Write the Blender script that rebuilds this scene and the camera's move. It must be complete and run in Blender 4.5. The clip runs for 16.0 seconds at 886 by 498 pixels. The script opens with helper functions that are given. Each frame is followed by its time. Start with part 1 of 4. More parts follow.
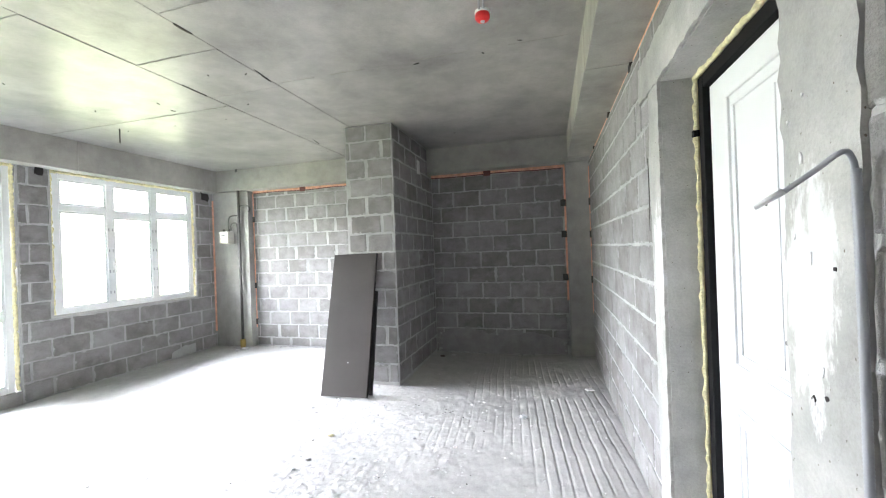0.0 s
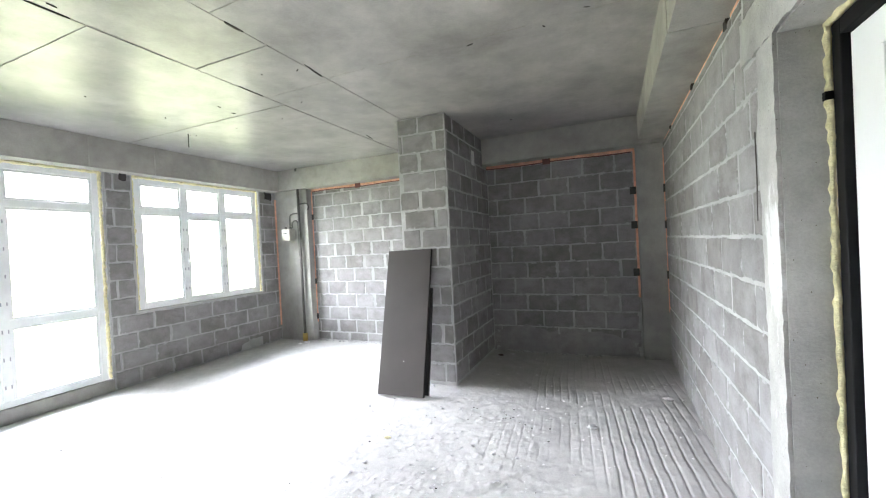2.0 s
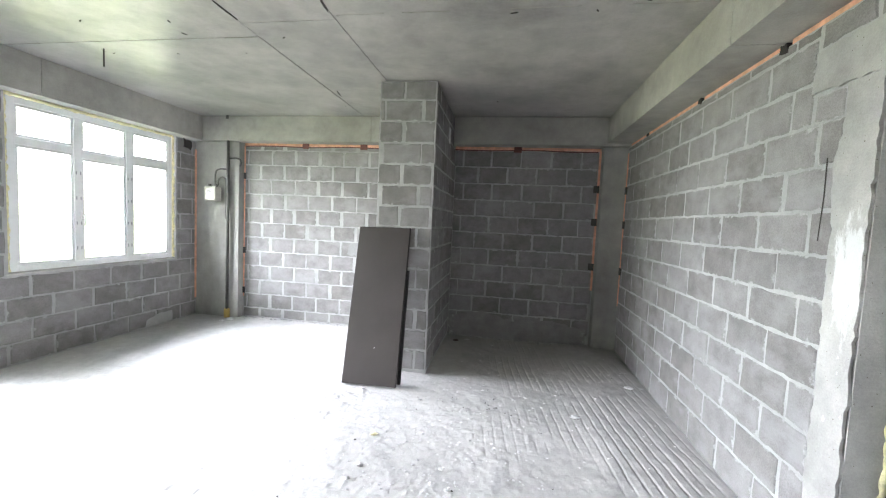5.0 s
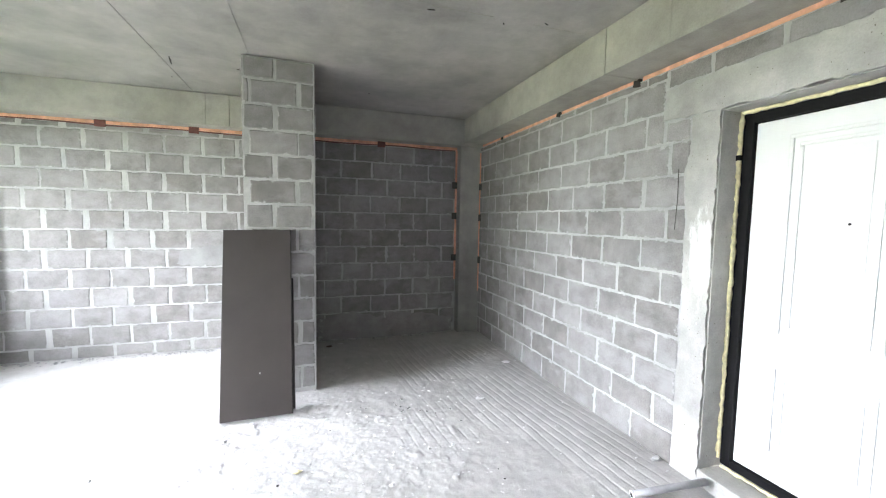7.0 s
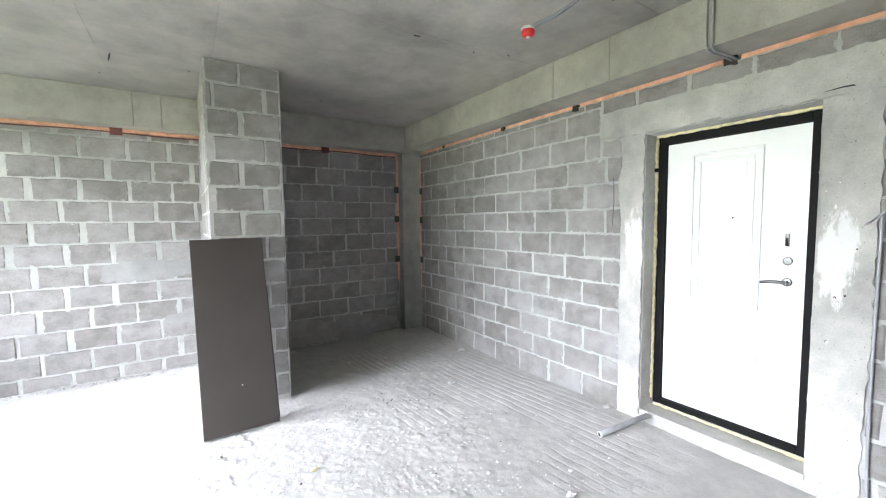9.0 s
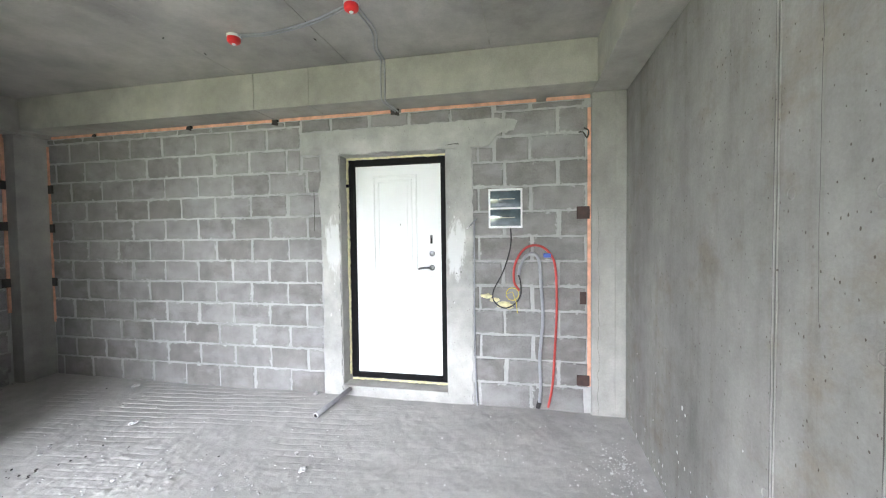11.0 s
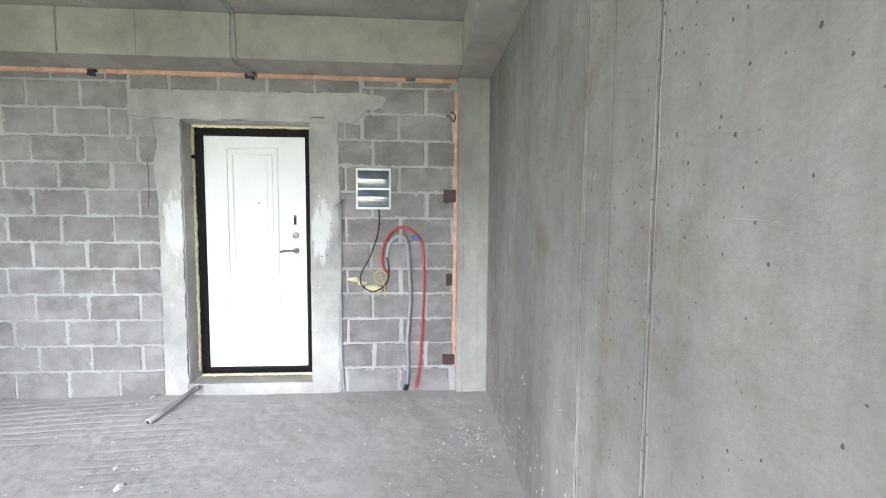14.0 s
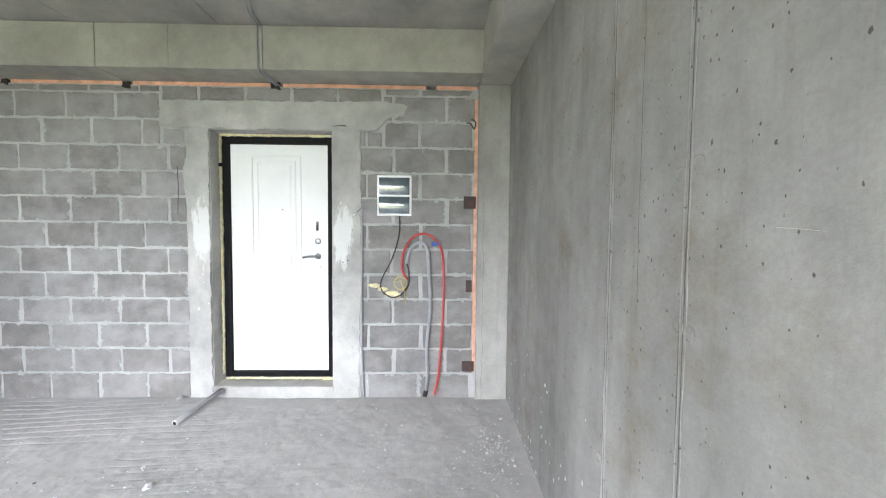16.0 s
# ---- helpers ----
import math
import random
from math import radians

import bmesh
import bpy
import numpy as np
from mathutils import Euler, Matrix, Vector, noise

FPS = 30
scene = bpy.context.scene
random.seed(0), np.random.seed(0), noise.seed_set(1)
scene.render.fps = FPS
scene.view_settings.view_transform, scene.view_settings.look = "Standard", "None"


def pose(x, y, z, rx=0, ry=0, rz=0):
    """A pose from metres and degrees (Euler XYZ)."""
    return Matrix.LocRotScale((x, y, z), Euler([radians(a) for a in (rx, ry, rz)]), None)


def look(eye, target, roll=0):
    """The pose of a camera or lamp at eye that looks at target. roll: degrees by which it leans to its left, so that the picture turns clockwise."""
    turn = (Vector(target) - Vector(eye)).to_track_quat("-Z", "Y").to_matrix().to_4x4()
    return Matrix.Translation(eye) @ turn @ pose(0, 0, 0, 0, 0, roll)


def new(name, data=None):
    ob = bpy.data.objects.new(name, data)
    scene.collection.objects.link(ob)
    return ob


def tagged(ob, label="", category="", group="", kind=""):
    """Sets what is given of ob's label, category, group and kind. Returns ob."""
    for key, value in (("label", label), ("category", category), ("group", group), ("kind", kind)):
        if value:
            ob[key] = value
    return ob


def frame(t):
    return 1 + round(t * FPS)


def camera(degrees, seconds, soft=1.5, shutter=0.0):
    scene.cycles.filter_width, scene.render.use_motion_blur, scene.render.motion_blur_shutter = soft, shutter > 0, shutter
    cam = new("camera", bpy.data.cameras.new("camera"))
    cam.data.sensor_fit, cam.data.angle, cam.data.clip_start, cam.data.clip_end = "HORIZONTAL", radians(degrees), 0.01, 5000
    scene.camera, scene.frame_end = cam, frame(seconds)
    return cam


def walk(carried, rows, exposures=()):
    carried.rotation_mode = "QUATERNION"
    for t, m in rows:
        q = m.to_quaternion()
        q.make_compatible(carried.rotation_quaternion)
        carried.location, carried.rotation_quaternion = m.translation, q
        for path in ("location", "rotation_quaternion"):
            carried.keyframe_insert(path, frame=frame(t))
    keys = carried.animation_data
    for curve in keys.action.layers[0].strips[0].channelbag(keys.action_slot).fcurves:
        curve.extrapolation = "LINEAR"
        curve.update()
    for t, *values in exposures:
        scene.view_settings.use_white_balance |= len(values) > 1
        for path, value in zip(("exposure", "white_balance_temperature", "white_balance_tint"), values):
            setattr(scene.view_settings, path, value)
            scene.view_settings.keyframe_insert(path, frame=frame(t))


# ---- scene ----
cam = camera(96.48, 16.0, soft=1.15)
ROWS = [
    (0, -0.300, -0.185, 1.492, 90.05, 2.05, 15.20),
    (0.5, -0.304, -0.180, 1.498, 89.70, 2.75, 15.36),
    (1, -0.302, -0.156, 1.498, 89.33, 2.16, 16.17),
    (1.5, -0.300, -0.095, 1.487, 89.72, 2.16, 19.05),
    (2, -0.372, 0.004, 1.515, 89.38, 2.89, 23.17),
    (2.5, -0.437, 0.109, 1.534, 89.26, 1.14, 26.95),
    (3, -0.636, 0.072, 1.513, 89.46, -1.07, 27.37),
    (5.5, -1.379, 0.019, 1.574, 85.32, -1.54, 0.98),
    (6, -1.595, 0.017, 1.583, 84.75, -0.50, -7.87),
    (6.5, -1.818, 0.097, 1.572, 85.09, -1.51, -14.17),
    (7, -1.974, 0.172, 1.591, 85.70, -1.00, -18.08),
    (7.5, -2.240, 0.135, 1.584, 86.60, -1.50, -21.14),
    (8, -2.456, 0.092, 1.605, 85.87, -0.49, -23.36),
    (8.5, -2.613, 0.147, 1.575, 85.63, -1.25, -25.14),
    (9, -2.707, 0.157, 1.596, 86.04, 0.64, -33.05),
    (9.5, -2.852, 0.162, 1.589, 86.55, -0.59, -42.59),
    (10, -3.214, 0.233, 1.554, 87.25, 0.11, -57.23),
    (12.5, -3.024, 0.067, 1.454, 87.25, -0.73, -91.01),
    (13, -3.033, 0.024, 1.443, 86.25, -0.38, -92.99),
    (13.5, -3.048, 0.001, 1.443, 86.35, 0.00, -93.62),
    (14, -3.052, -0.011, 1.444, 86.23, -0.40, -93.49),
    (14.5, -3.055, -0.002, 1.440, 85.92, -0.65, -92.72),
    (15, -3.046, 0.009, 1.438, 85.95, -0.02, -91.85),
    (15.5, -3.047, 0.019, 1.442, 86.57, -0.08, -91.47),
    (16, -3.056, 0.022, 1.448, 87.08, -0.53, -91.17),
]
LIGHTNESS = [(0, 1.54), (1.5, 1.5), (2.5, 1.22), (3, 1.13), (5.5, 1.34), (8, 1.44), (9, 1.36), (10, 1.1), (12.5, 1.06), (16, 1.05)]
walk(cam, [(t, pose(*p)) for t, *p in ROWS], LIGHTNESS)

# ---- world and light ----
world = bpy.data.worlds.new("world")
scene.world = world
world.use_nodes = True
wn = world.node_tree
sky = wn.nodes.new("ShaderNodeTexSky")
sky.sky_type = "NISHITA"
sky.sun_disc = False
sky.sun_elevation = radians(48)
sky.sun_rotation = radians(95)
sky.air_density = 1.6
sky.dust_density = 4.0
wn.links.new(sky.outputs[0], wn.nodes["Background"].inputs[0])
wn.nodes["Background"].inputs[1].default_value = 0.15

SUN_POWER, WINDOW_W, DOOR_W, HAZE_GLOW = 4.0, 690.0, 440.0, 12.8
sun = new("sun", bpy.data.lights.new("sun", "SUN"))
sun.data.energy, sun.data.angle, sun.data.color = SUN_POWER, radians(3), (1.0, 0.95, 0.88)
sun.matrix_world = look((8, 1, 9), (0, 1.5, 0))


def sky_lamp(name, y0, y1, z0, z1, watts, tilt=30):
    """Light of the bright sky over the hills, entering through a window opening from outside."""
    lamp = new(name, bpy.data.lights.new(name, "AREA"))
    lamp.data.shape, lamp.data.size, lamp.data.size_y = "RECTANGLE", y1 - y0, z1 - z0
    lamp.data.energy, lamp.data.color = watts, (0.90, 0.945, 1.07)
    lamp.data.spread = radians(118)
    c = Vector((-10.0, (y0 + y1) / 2, (z0 + z1) / 2))
    lamp.matrix_world = look(c, c + Vector((math.cos(radians(tilt)), 0, -math.sin(radians(tilt)))))
    return lamp


sky_lamp("window_daylight", 3.3, 6.5, 1.9, 5.9, WINDOW_W)
sky_lamp("balcony_daylight", 0.4, 3.2, 1.9, 5.9, DOOR_W)


# ---- materials ----
def nodes_of(name):
    m = bpy.data.materials.new(name)
    m.use_nodes = True
    return m, m.node_tree.nodes, m.node_tree.links, m.node_tree.nodes["Principled BSDF"]


def tex_noise(n, l, co, scale, detail=6.0, rough=0.6):
    t = n.new("ShaderNodeTexNoise")
    t.inputs["Scale"].default_value, t.inputs["Detail"].default_value, t.inputs["Roughness"].default_value = scale, detail, rough
    l.new(co, t.inputs["Vector"])
    return t.outputs["Fac"]


def ramp(n, l, fac, stops):
    r = n.new("ShaderNodeValToRGB")
    e = r.color_ramp.elements
    while len(e) < len(stops):
        e.new(0.5)
    for el, (p, c) in zip(e, stops):
        el.position = p
        el.color = (c, c, c, 1) if not isinstance(c, tuple) else (*c, 1)
    l.new(fac, r.inputs[0])
    return r.outputs[0]


def mixc(n, l, mode, fac, a, b):
    m = n.new("ShaderNodeMix")
    m.data_type, m.blend_type = "RGBA", mode
    for sock, v in ((m.inputs[0], fac), (m.inputs[6], a), (m.inputs[7], b)):
        if isinstance(v, (int, float)):
            sock.default_value = v
        elif isinstance(v, tuple):
            sock.default_value = (*v, 1)
        else:
            l.new(v, sock)
    return m.outputs[2]


def bump(n, l, height, dist, strength=1.0, after=None):
    b = n.new("ShaderNodeBump")
    b.inputs["Distance"].default_value, b.inputs["Strength"].default_value = dist, strength
    l.new(height, b.inputs["Height"])
    if after is not None:
        l.new(after, b.inputs["Normal"])
    return b.outputs[0]


def place(n, l, world_space=True, stretch=(1, 1, 1)):
    """Coordinates in metres: the place's own, or the object's."""
    if world_space:
        co = n.new("ShaderNodeNewGeometry").outputs["Position"]
    else:
        co = n.new("ShaderNodeTexCoord").outputs["Object"]
    mp = n.new("ShaderNodeMapping")
    mp.inputs["Scale"].default_value = stretch
    l.new(co, mp.inputs[0])
    return mp.outputs[0]


def plain(name, color, rough=0.6, metal=0.0, vary=0.12, scale=9.0, relief=0.0, relief_scale=120.0):
    """A painted, plastic or metal surface with slight soiling."""
    m, n, l, p = nodes_of(name)
    co = place(n, l)
    f = tex_noise(n, l, co, scale)
    dark = tuple(c * (1 - vary) for c in color)
    light = tuple(min(1, c * (1 + vary)) for c in color)
    l.new(ramp(n, l, f, [(0.3, dark), (0.7, light)]), p.inputs["Base Color"])
    p.inputs["Roughness"].default_value, p.inputs["Metallic"].default_value = rough, metal
    if relief:
        l.new(bump(n, l, tex_noise(n, l, co, relief_scale, 3), relief), p.inputs["Normal"])
    return m


def math_node(n, l, op, a, b=0.0):
    k = n.new("ShaderNodeMath")
    k.operation = op
    for sock, v in zip(k.inputs, (a, b)):
        if isinstance(v, (int, float)):
            sock.default_value = v
        else:
            l.new(v, sock)
    return k.outputs[0]


def concrete(name, base, stain=0.25, pits=0.0, warm=(1.0, 1.0, 1.0), streak=(1, 1, 1), rough=0.85, relief=0.003, runs=0.0):
    """Cast concrete: cloudy patches, fine grain, air-bubble pits and streaks."""
    m, n, l, p = nodes_of(name)
    co = place(n, l)
    cloud = tex_noise(n, l, place(n, l, True, streak), 1.3, 5, 0.62)
    mid = tex_noise(n, l, co, 7.0, 6, 0.6)
    grain = tex_noise(n, l, co, 95.0, 4, 0.7)
    lo, hi = base * (1 - stain), base * (1 + stain)
    c1 = ramp(n, l, cloud, [(0.3, tuple(lo * w for w in warm)), (0.7, tuple(hi * w for w in warm))])
    c2 = mixc(n, l, "MULTIPLY", 0.65, c1, ramp(n, l, mid, [(0.25, 0.68), (0.62, 1.0)]))
    c3 = mixc(n, l, "MULTIPLY", 0.5, c2, ramp(n, l, grain, [(0.3, 0.72), (0.65, 1.0)]))
    nrm = bump(n, l, mid, relief * 2)
    nrm = bump(n, l, grain, relief, 0.6, nrm)
    if pits:
        v = n.new("ShaderNodeTexVoronoi")
        v.inputs["Scale"].default_value, v.inputs["Randomness"].default_value = 48.0, 1.0
        l.new(place(n, l, True, (1.0, 1.0, 0.6)), v.inputs["Vector"])
        size = ramp(n, l, tex_noise(n, l, co, 2.3, 5, 0.75), [(0.40, 0.55), (0.7, 1.05)])
        mt = n.new("ShaderNodeMath")
        mt.operation = "MULTIPLY"
        l.new(size, mt.inputs[0])
        mt.inputs[1].default_value = pits
        lt = n.new("ShaderNodeMath")
        lt.operation = "LESS_THAN"
        l.new(math_node(n, l, "ADD", v.outputs["Distance"], math_node(n, l, "MULTIPLY", math_node(n, l, "SUBTRACT", grain, 0.5), 0.35)), lt.inputs[0])
        pick = n.new("ShaderNodeSeparateColor")
        l.new(v.outputs["Color"], pick.inputs[0])
        l.new(math_node(n, l, "MULTIPLY", mt.outputs[0], ramp(n, l, pick.outputs[0], [(0.3, 0.0), (0.33, 0.45), (0.9, 0.62), (1.0, 0.8)])), lt.inputs[1])
        c3 = mixc(n, l, "MULTIPLY", lt.outputs[0], c3, (0.36, 0.32, 0.27))
        nrm = bump(n, l, lt.outputs[0], -0.004, 1.0, nrm)
    if runs:
        run = tex_noise(n, l, place(n, l, True, (7.0, 7.0, 0.45)), 1.6, 7, 0.72)
        c3 = mixc(n, l, "MULTIPLY", ramp(n, l, run, [(0.52, 0.0), (0.68, runs)]), c3, (0.62, 0.57, 0.50))
        dirt = tex_noise(n, l, place(n, l, True, (1.0, 1.0, 1.3)), 2.4, 8, 0.7)
        c3 = mixc(n, l, "MULTIPLY", ramp(n, l, dirt, [(0.52, 0.0), (0.66, runs * 1.4)]), c3, (0.74, 0.62, 0.47))
        pale = tex_noise(n, l, place(n, l, True, (1.0, 1.0, 0.8)), 3.7, 8, 0.75)
        c3 = mixc(n, l, "MIX", ramp(n, l, pale, [(0.60, 0.0), (0.74, runs * 0.6)]), c3, (0.50, 0.50, 0.49))
    l.new(c3, p.inputs["Base Color"])
    l.new(nrm, p.inputs["Normal"])
    p.inputs["Roughness"].default_value = rough
    return m


def block_material(name, base):
    """Pressed concrete block: porous, each one a little different, mortar smeared over its rims."""
    m, n, l, p = nodes_of(name)
    co = place(n, l)
    info = n.new("ShaderNodeObjectInfo")
    tone = ramp(n, l, info.outputs["Random"], [(0.0, tuple(base * 0.84 * w for w in (1.05, 1.0, 0.96))), (0.5, tuple(base * w for w in (1.025, 1.0, 0.985))), (1.0, tuple(base * 1.17 * w for w in (1.03, 1.0, 0.985)))])
    cloud = tex_noise(n, l, co, 6.5, 6, 0.62)
    grain = tex_noise(n, l, co, 115.0, 4, 0.75)
    smear = tex_noise(n, l, place(n, l, True, (1, 1, 1.8)), 2.1, 6, 0.65)
    c = mixc(n, l, "MULTIPLY", 0.85, tone, ramp(n, l, cloud, [(0.3, 0.72), (0.68, 1.15)]))
    c = mixc(n, l, "MULTIPLY", 0.5, c, ramp(n, l, grain, [(0.32, 0.58), (0.6, 1.10)]))
    c = mixc(n, l, "MIX", ramp(n, l, smear, [(0.5, 0.0), (0.68, 0.62)]), c, (0.36, 0.355, 0.36))
    sep = n.new("ShaderNodeSeparateXYZ")
    l.new(n.new("ShaderNodeTexCoord").outputs["Generated"], sep.inputs[0])
    gx = math_node(n, l, "MULTIPLY", math_node(n, l, "SUBTRACT", 0.5, math_node(n, l, "ABSOLUTE", math_node(n, l, "SUBTRACT", sep.outputs["X"], 0.5))), 1.9)
    gz = math_node(n, l, "SUBTRACT", 0.5, math_node(n, l, "ABSOLUTE", math_node(n, l, "SUBTRACT", sep.outputs["Z"], 0.5)))
    rim = math_node(n, l, "MINIMUM", gx, gz)
    fray = math_node(n, l, "MULTIPLY", math_node(n, l, "SUBTRACT", tex_noise(n, l, co, 17.0, 6, 0.65), 0.46), 0.62)
    c = mixc(n, l, "MIX", ramp(n, l, math_node(n, l, "SUBTRACT", fray, rim), [(0.0, 0.0), (0.06, 0.75)]), c, (0.48, 0.478, 0.48))
    l.new(c, p.inputs["Base Color"])
    nrm = bump(n, l, grain, 0.005, 0.8)
    nrm = bump(n, l, cloud, 0.008, 0.6, nrm)
    l.new(nrm, p.inputs["Normal"])
    p.inputs["Roughness"].default_value = 0.95
    return m


def screed_material():
    """Dusty cement screed with damp-dark patches and pale dust."""
    m, n, l, p = nodes_of("screed")
    co = place(n, l)
    cloud = tex_noise(n, l, co, 0.9, 6, 0.65)
    mid = tex_noise(n, l, co, 9.0, 6, 0.65)
    grain = tex_noise(n, l, co, 110.0, 4, 0.7)
    c = ramp(n, l, cloud, [(0.3, (0.41, 0.404, 0.392)), (0.55, (0.49, 0.482, 0.47)), (0.75, (0.55, 0.543, 0.53))])
    c = mixc(n, l, "MULTIPLY", 0.45, c, ramp(n, l, mid, [(0.3, 0.74), (0.62, 1.08)]))
    c = mixc(n, l, "MULTIPLY", 0.42, c, ramp(n, l, grain, [(0.3, 0.72), (0.65, 1.08)]))
    l.new(c, p.inputs["Base Color"])
    flake = tex_noise(n, l, co, 26.0, 5, 0.6)
    nrm = bump(n, l, mid, 0.006, 0.7)
    nrm = bump(n, l, flake, 0.004, 0.7, nrm)
    nrm = bump(n, l, grain, 0.003, 0.7, nrm)
    l.new(nrm, p.inputs["Normal"])
    p.inputs["Roughness"].default_value = 0.92
    return m


def glass_material():
    m, n, l, p = nodes_of("window_glass")
    out = n["Material Output"]
    mix, clear, gloss, lw, pw = (n.new("ShaderNode" + k) for k in ("MixShader", "BsdfTransparent", "BsdfGlossy", "LayerWeight", "Math"))
    clear.inputs[0].default_value = (0.93, 0.96, 0.95, 1)
    gloss.inputs["Roughness"].default_value = 0.03
    lw.inputs["Blend"].default_value = 0.5
    pw.operation = "POWER"
    l.new(lw.outputs["Facing"], pw.inputs[0])
    pw.inputs[1].default_value = 3.5
    l.new(pw.outputs[0], mix.inputs[0])
    l.new(clear.outputs[0], mix.inputs[1])
    l.new(gloss.outputs[0], mix.inputs[2])
    l.new(mix.outputs[0], out.inputs[0])
    return m


def glow_sheet_material():
    """Bright overcast distance as a glowing sheet that lights the room: pale green hills below, white sky above."""
    m, n, l, p = nodes_of("glowing_haze_sheet")
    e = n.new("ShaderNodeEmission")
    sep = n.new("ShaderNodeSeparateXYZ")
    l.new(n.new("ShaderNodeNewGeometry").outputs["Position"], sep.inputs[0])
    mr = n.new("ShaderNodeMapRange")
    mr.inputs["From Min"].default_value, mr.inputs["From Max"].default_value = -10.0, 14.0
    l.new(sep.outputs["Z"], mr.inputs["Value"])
    # green glow low down stands in for light bounced off the ground
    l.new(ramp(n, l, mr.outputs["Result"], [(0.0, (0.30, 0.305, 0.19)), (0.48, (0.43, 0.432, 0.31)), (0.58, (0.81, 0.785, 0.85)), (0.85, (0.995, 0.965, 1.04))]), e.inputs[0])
    e.inputs[1].default_value = HAZE_GLOW
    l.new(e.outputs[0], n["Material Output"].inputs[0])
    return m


M_GLOW_SHEET = glow_sheet_material()
M_CEIL = concrete("ceiling_concrete", 0.385, 0.32, warm=(1.035, 1.0, 0.955), rough=0.31, relief=0.0015)
M_BEAM = concrete("beam_concrete", 0.41, 0.2, warm=(1.02, 1.0, 0.91), relief=0.002)
M_PILLAR = concrete("pillar_concrete", 0.38, 0.3, warm=(1.015, 1.0, 0.94), streak=(1, 1, 0.35), relief=0.003)
M_WALL = concrete("wall_concrete", 0.315, 0.34, pits=0.25, warm=(1.02, 1.0, 0.965), streak=(1, 1, 0.35), relief=0.002, runs=0.35)
M_MORTAR = concrete("mortar", 0.47, 0.24, warm=(1.005, 1.0, 1.0), relief=0.008)
M_PLASTER = concrete("cement_plaster", 0.49, 0.34, warm=(1.01, 1.0, 0.96), pits=0.16, relief=0.004)
def jamb_material():
    """Cement render with white filler dragged over its middle height."""
    m = M_PLASTER.copy()
    m.name = "render_with_filler"
    n, l = m.node_tree.nodes, m.node_tree.links
    p = n["Principled BSDF"]
    base = p.inputs["Base Color"].links[0].from_socket
    sep = n.new("ShaderNodeSeparateXYZ")
    l.new(n.new("ShaderNodeNewGeometry").outputs["Position"], sep.inputs[0])

    def mth(op, a, b=0.0):
        k = n.new("ShaderNodeMath")
        k.operation = op
        for sock, v in zip(k.inputs, (a, b)):
            if isinstance(v, (int, float)):
                sock.default_value = v
            else:
                l.new(v, sock)
        return k.outputs[0]
    dz = mth("MULTIPLY", mth("SUBTRACT", sep.outputs["Z"], 1.40), 3.3)
    dy = mth("MULTIPLY", mth("SUBTRACT", mth("ABSOLUTE", mth("SUBTRACT", sep.outputs["Y"], 1.345)), 0.57), 10.0)
    dist = mth("ADD", mth("MULTIPLY", dz, dz), mth("MULTIPLY", dy, dy))
    drag = tex_noise(n, l, place(n, l, True, (1, 2.6, 0.9)), 7.0, 8, 0.72)
    f = mth("ADD", mth("SUBTRACT", 0.72, mth("MULTIPLY", dist, 0.55)), mth("MULTIPLY", mth("SUBTRACT", drag, 0.5), 1.9))
    c = mixc(n, l, "MIX", ramp(n, l, f, [(0.32, 0.0), (0.5, 1.0)]), base, (0.66, 0.665, 0.66))
    l.new(c, p.inputs["Base Color"])
    return m


M_JAMB = jamb_material()
M_SKIM = concrete("white_filler", 0.76, 0.16, relief=0.004)
M_BLOCK = block_material("concrete_block", 0.255)
M_SCREED = screed_material()
M_RUBBLE = concrete("cement_crumbs", 0.60, 0.2, relief=0.004)
M_GLASS = glass_material()
M_PVC = plain("white_pvc", (0.80, 0.82, 0.82), 0.35, vary=0.05)
M_FOAM = plain("yellow_foam", (0.76, 0.71, 0.44), 0.9, vary=0.2, scale=30, relief=0.01, relief_scale=70)
M_FELT = plain("orange_foam_strip", (0.76, 0.42, 0.29), 0.9, vary=0.22, scale=14, relief=0.004)
M_RUST = plain("red_primer_steel", (0.13, 0.042, 0.036), 0.6, vary=0.3, scale=20)
M_BROWN = plain("brown_primed_steel", (0.055, 0.028, 0.024), 0.6, vary=0.3, scale=20)
M_SMEAR = concrete("smeared_cement", 0.34, 0.16, relief=0.004)
M_DARK = plain("dark_steel", (0.05, 0.045, 0.04), 0.6, vary=0.3, scale=20)
M_DOOR = plain("white_door_film", (0.76, 0.77, 0.78), 0.42, vary=0.03, scale=3)
M_BLACK = plain("black_door_frame", (0.007, 0.007, 0.008), 0.6, vary=0.2)
M_BLACK.node_tree.nodes["Principled BSDF"].inputs["Specular IOR Level"].default_value = 0.12
M_CHROME = plain("satin_chrome", (0.13, 0.13, 0.14), 0.3, 1.0, vary=0.06)
M_BOARD = plain("brown_panel_film", (0.046, 0.039, 0.036), 0.62, vary=0.12, scale=2.5, relief=0.0006, relief_scale=260)
M_EDGE = plain("dark_panel_edge", (0.018, 0.017, 0.016), 0.6, vary=0.2)
M_GASH = plain("dark_gash", (0.035, 0.03, 0.028), 0.95)
M_GREY = plain("grey_conduit", (0.34, 0.35, 0.38), 0.5, vary=0.12)
M_RED = plain("red_conduit", (0.50, 0.06, 0.05), 0.45, vary=0.15)
M_ALARM = plain("red_detector", (0.75, 0.02, 0.025), 0.35, vary=0.08)
M_WHITE = plain("white_plastic", (0.78, 0.79, 0.80), 0.35, vary=0.04)
M_CABLE = plain("black_cable", (0.025, 0.025, 0.027), 0.5, vary=0.2)
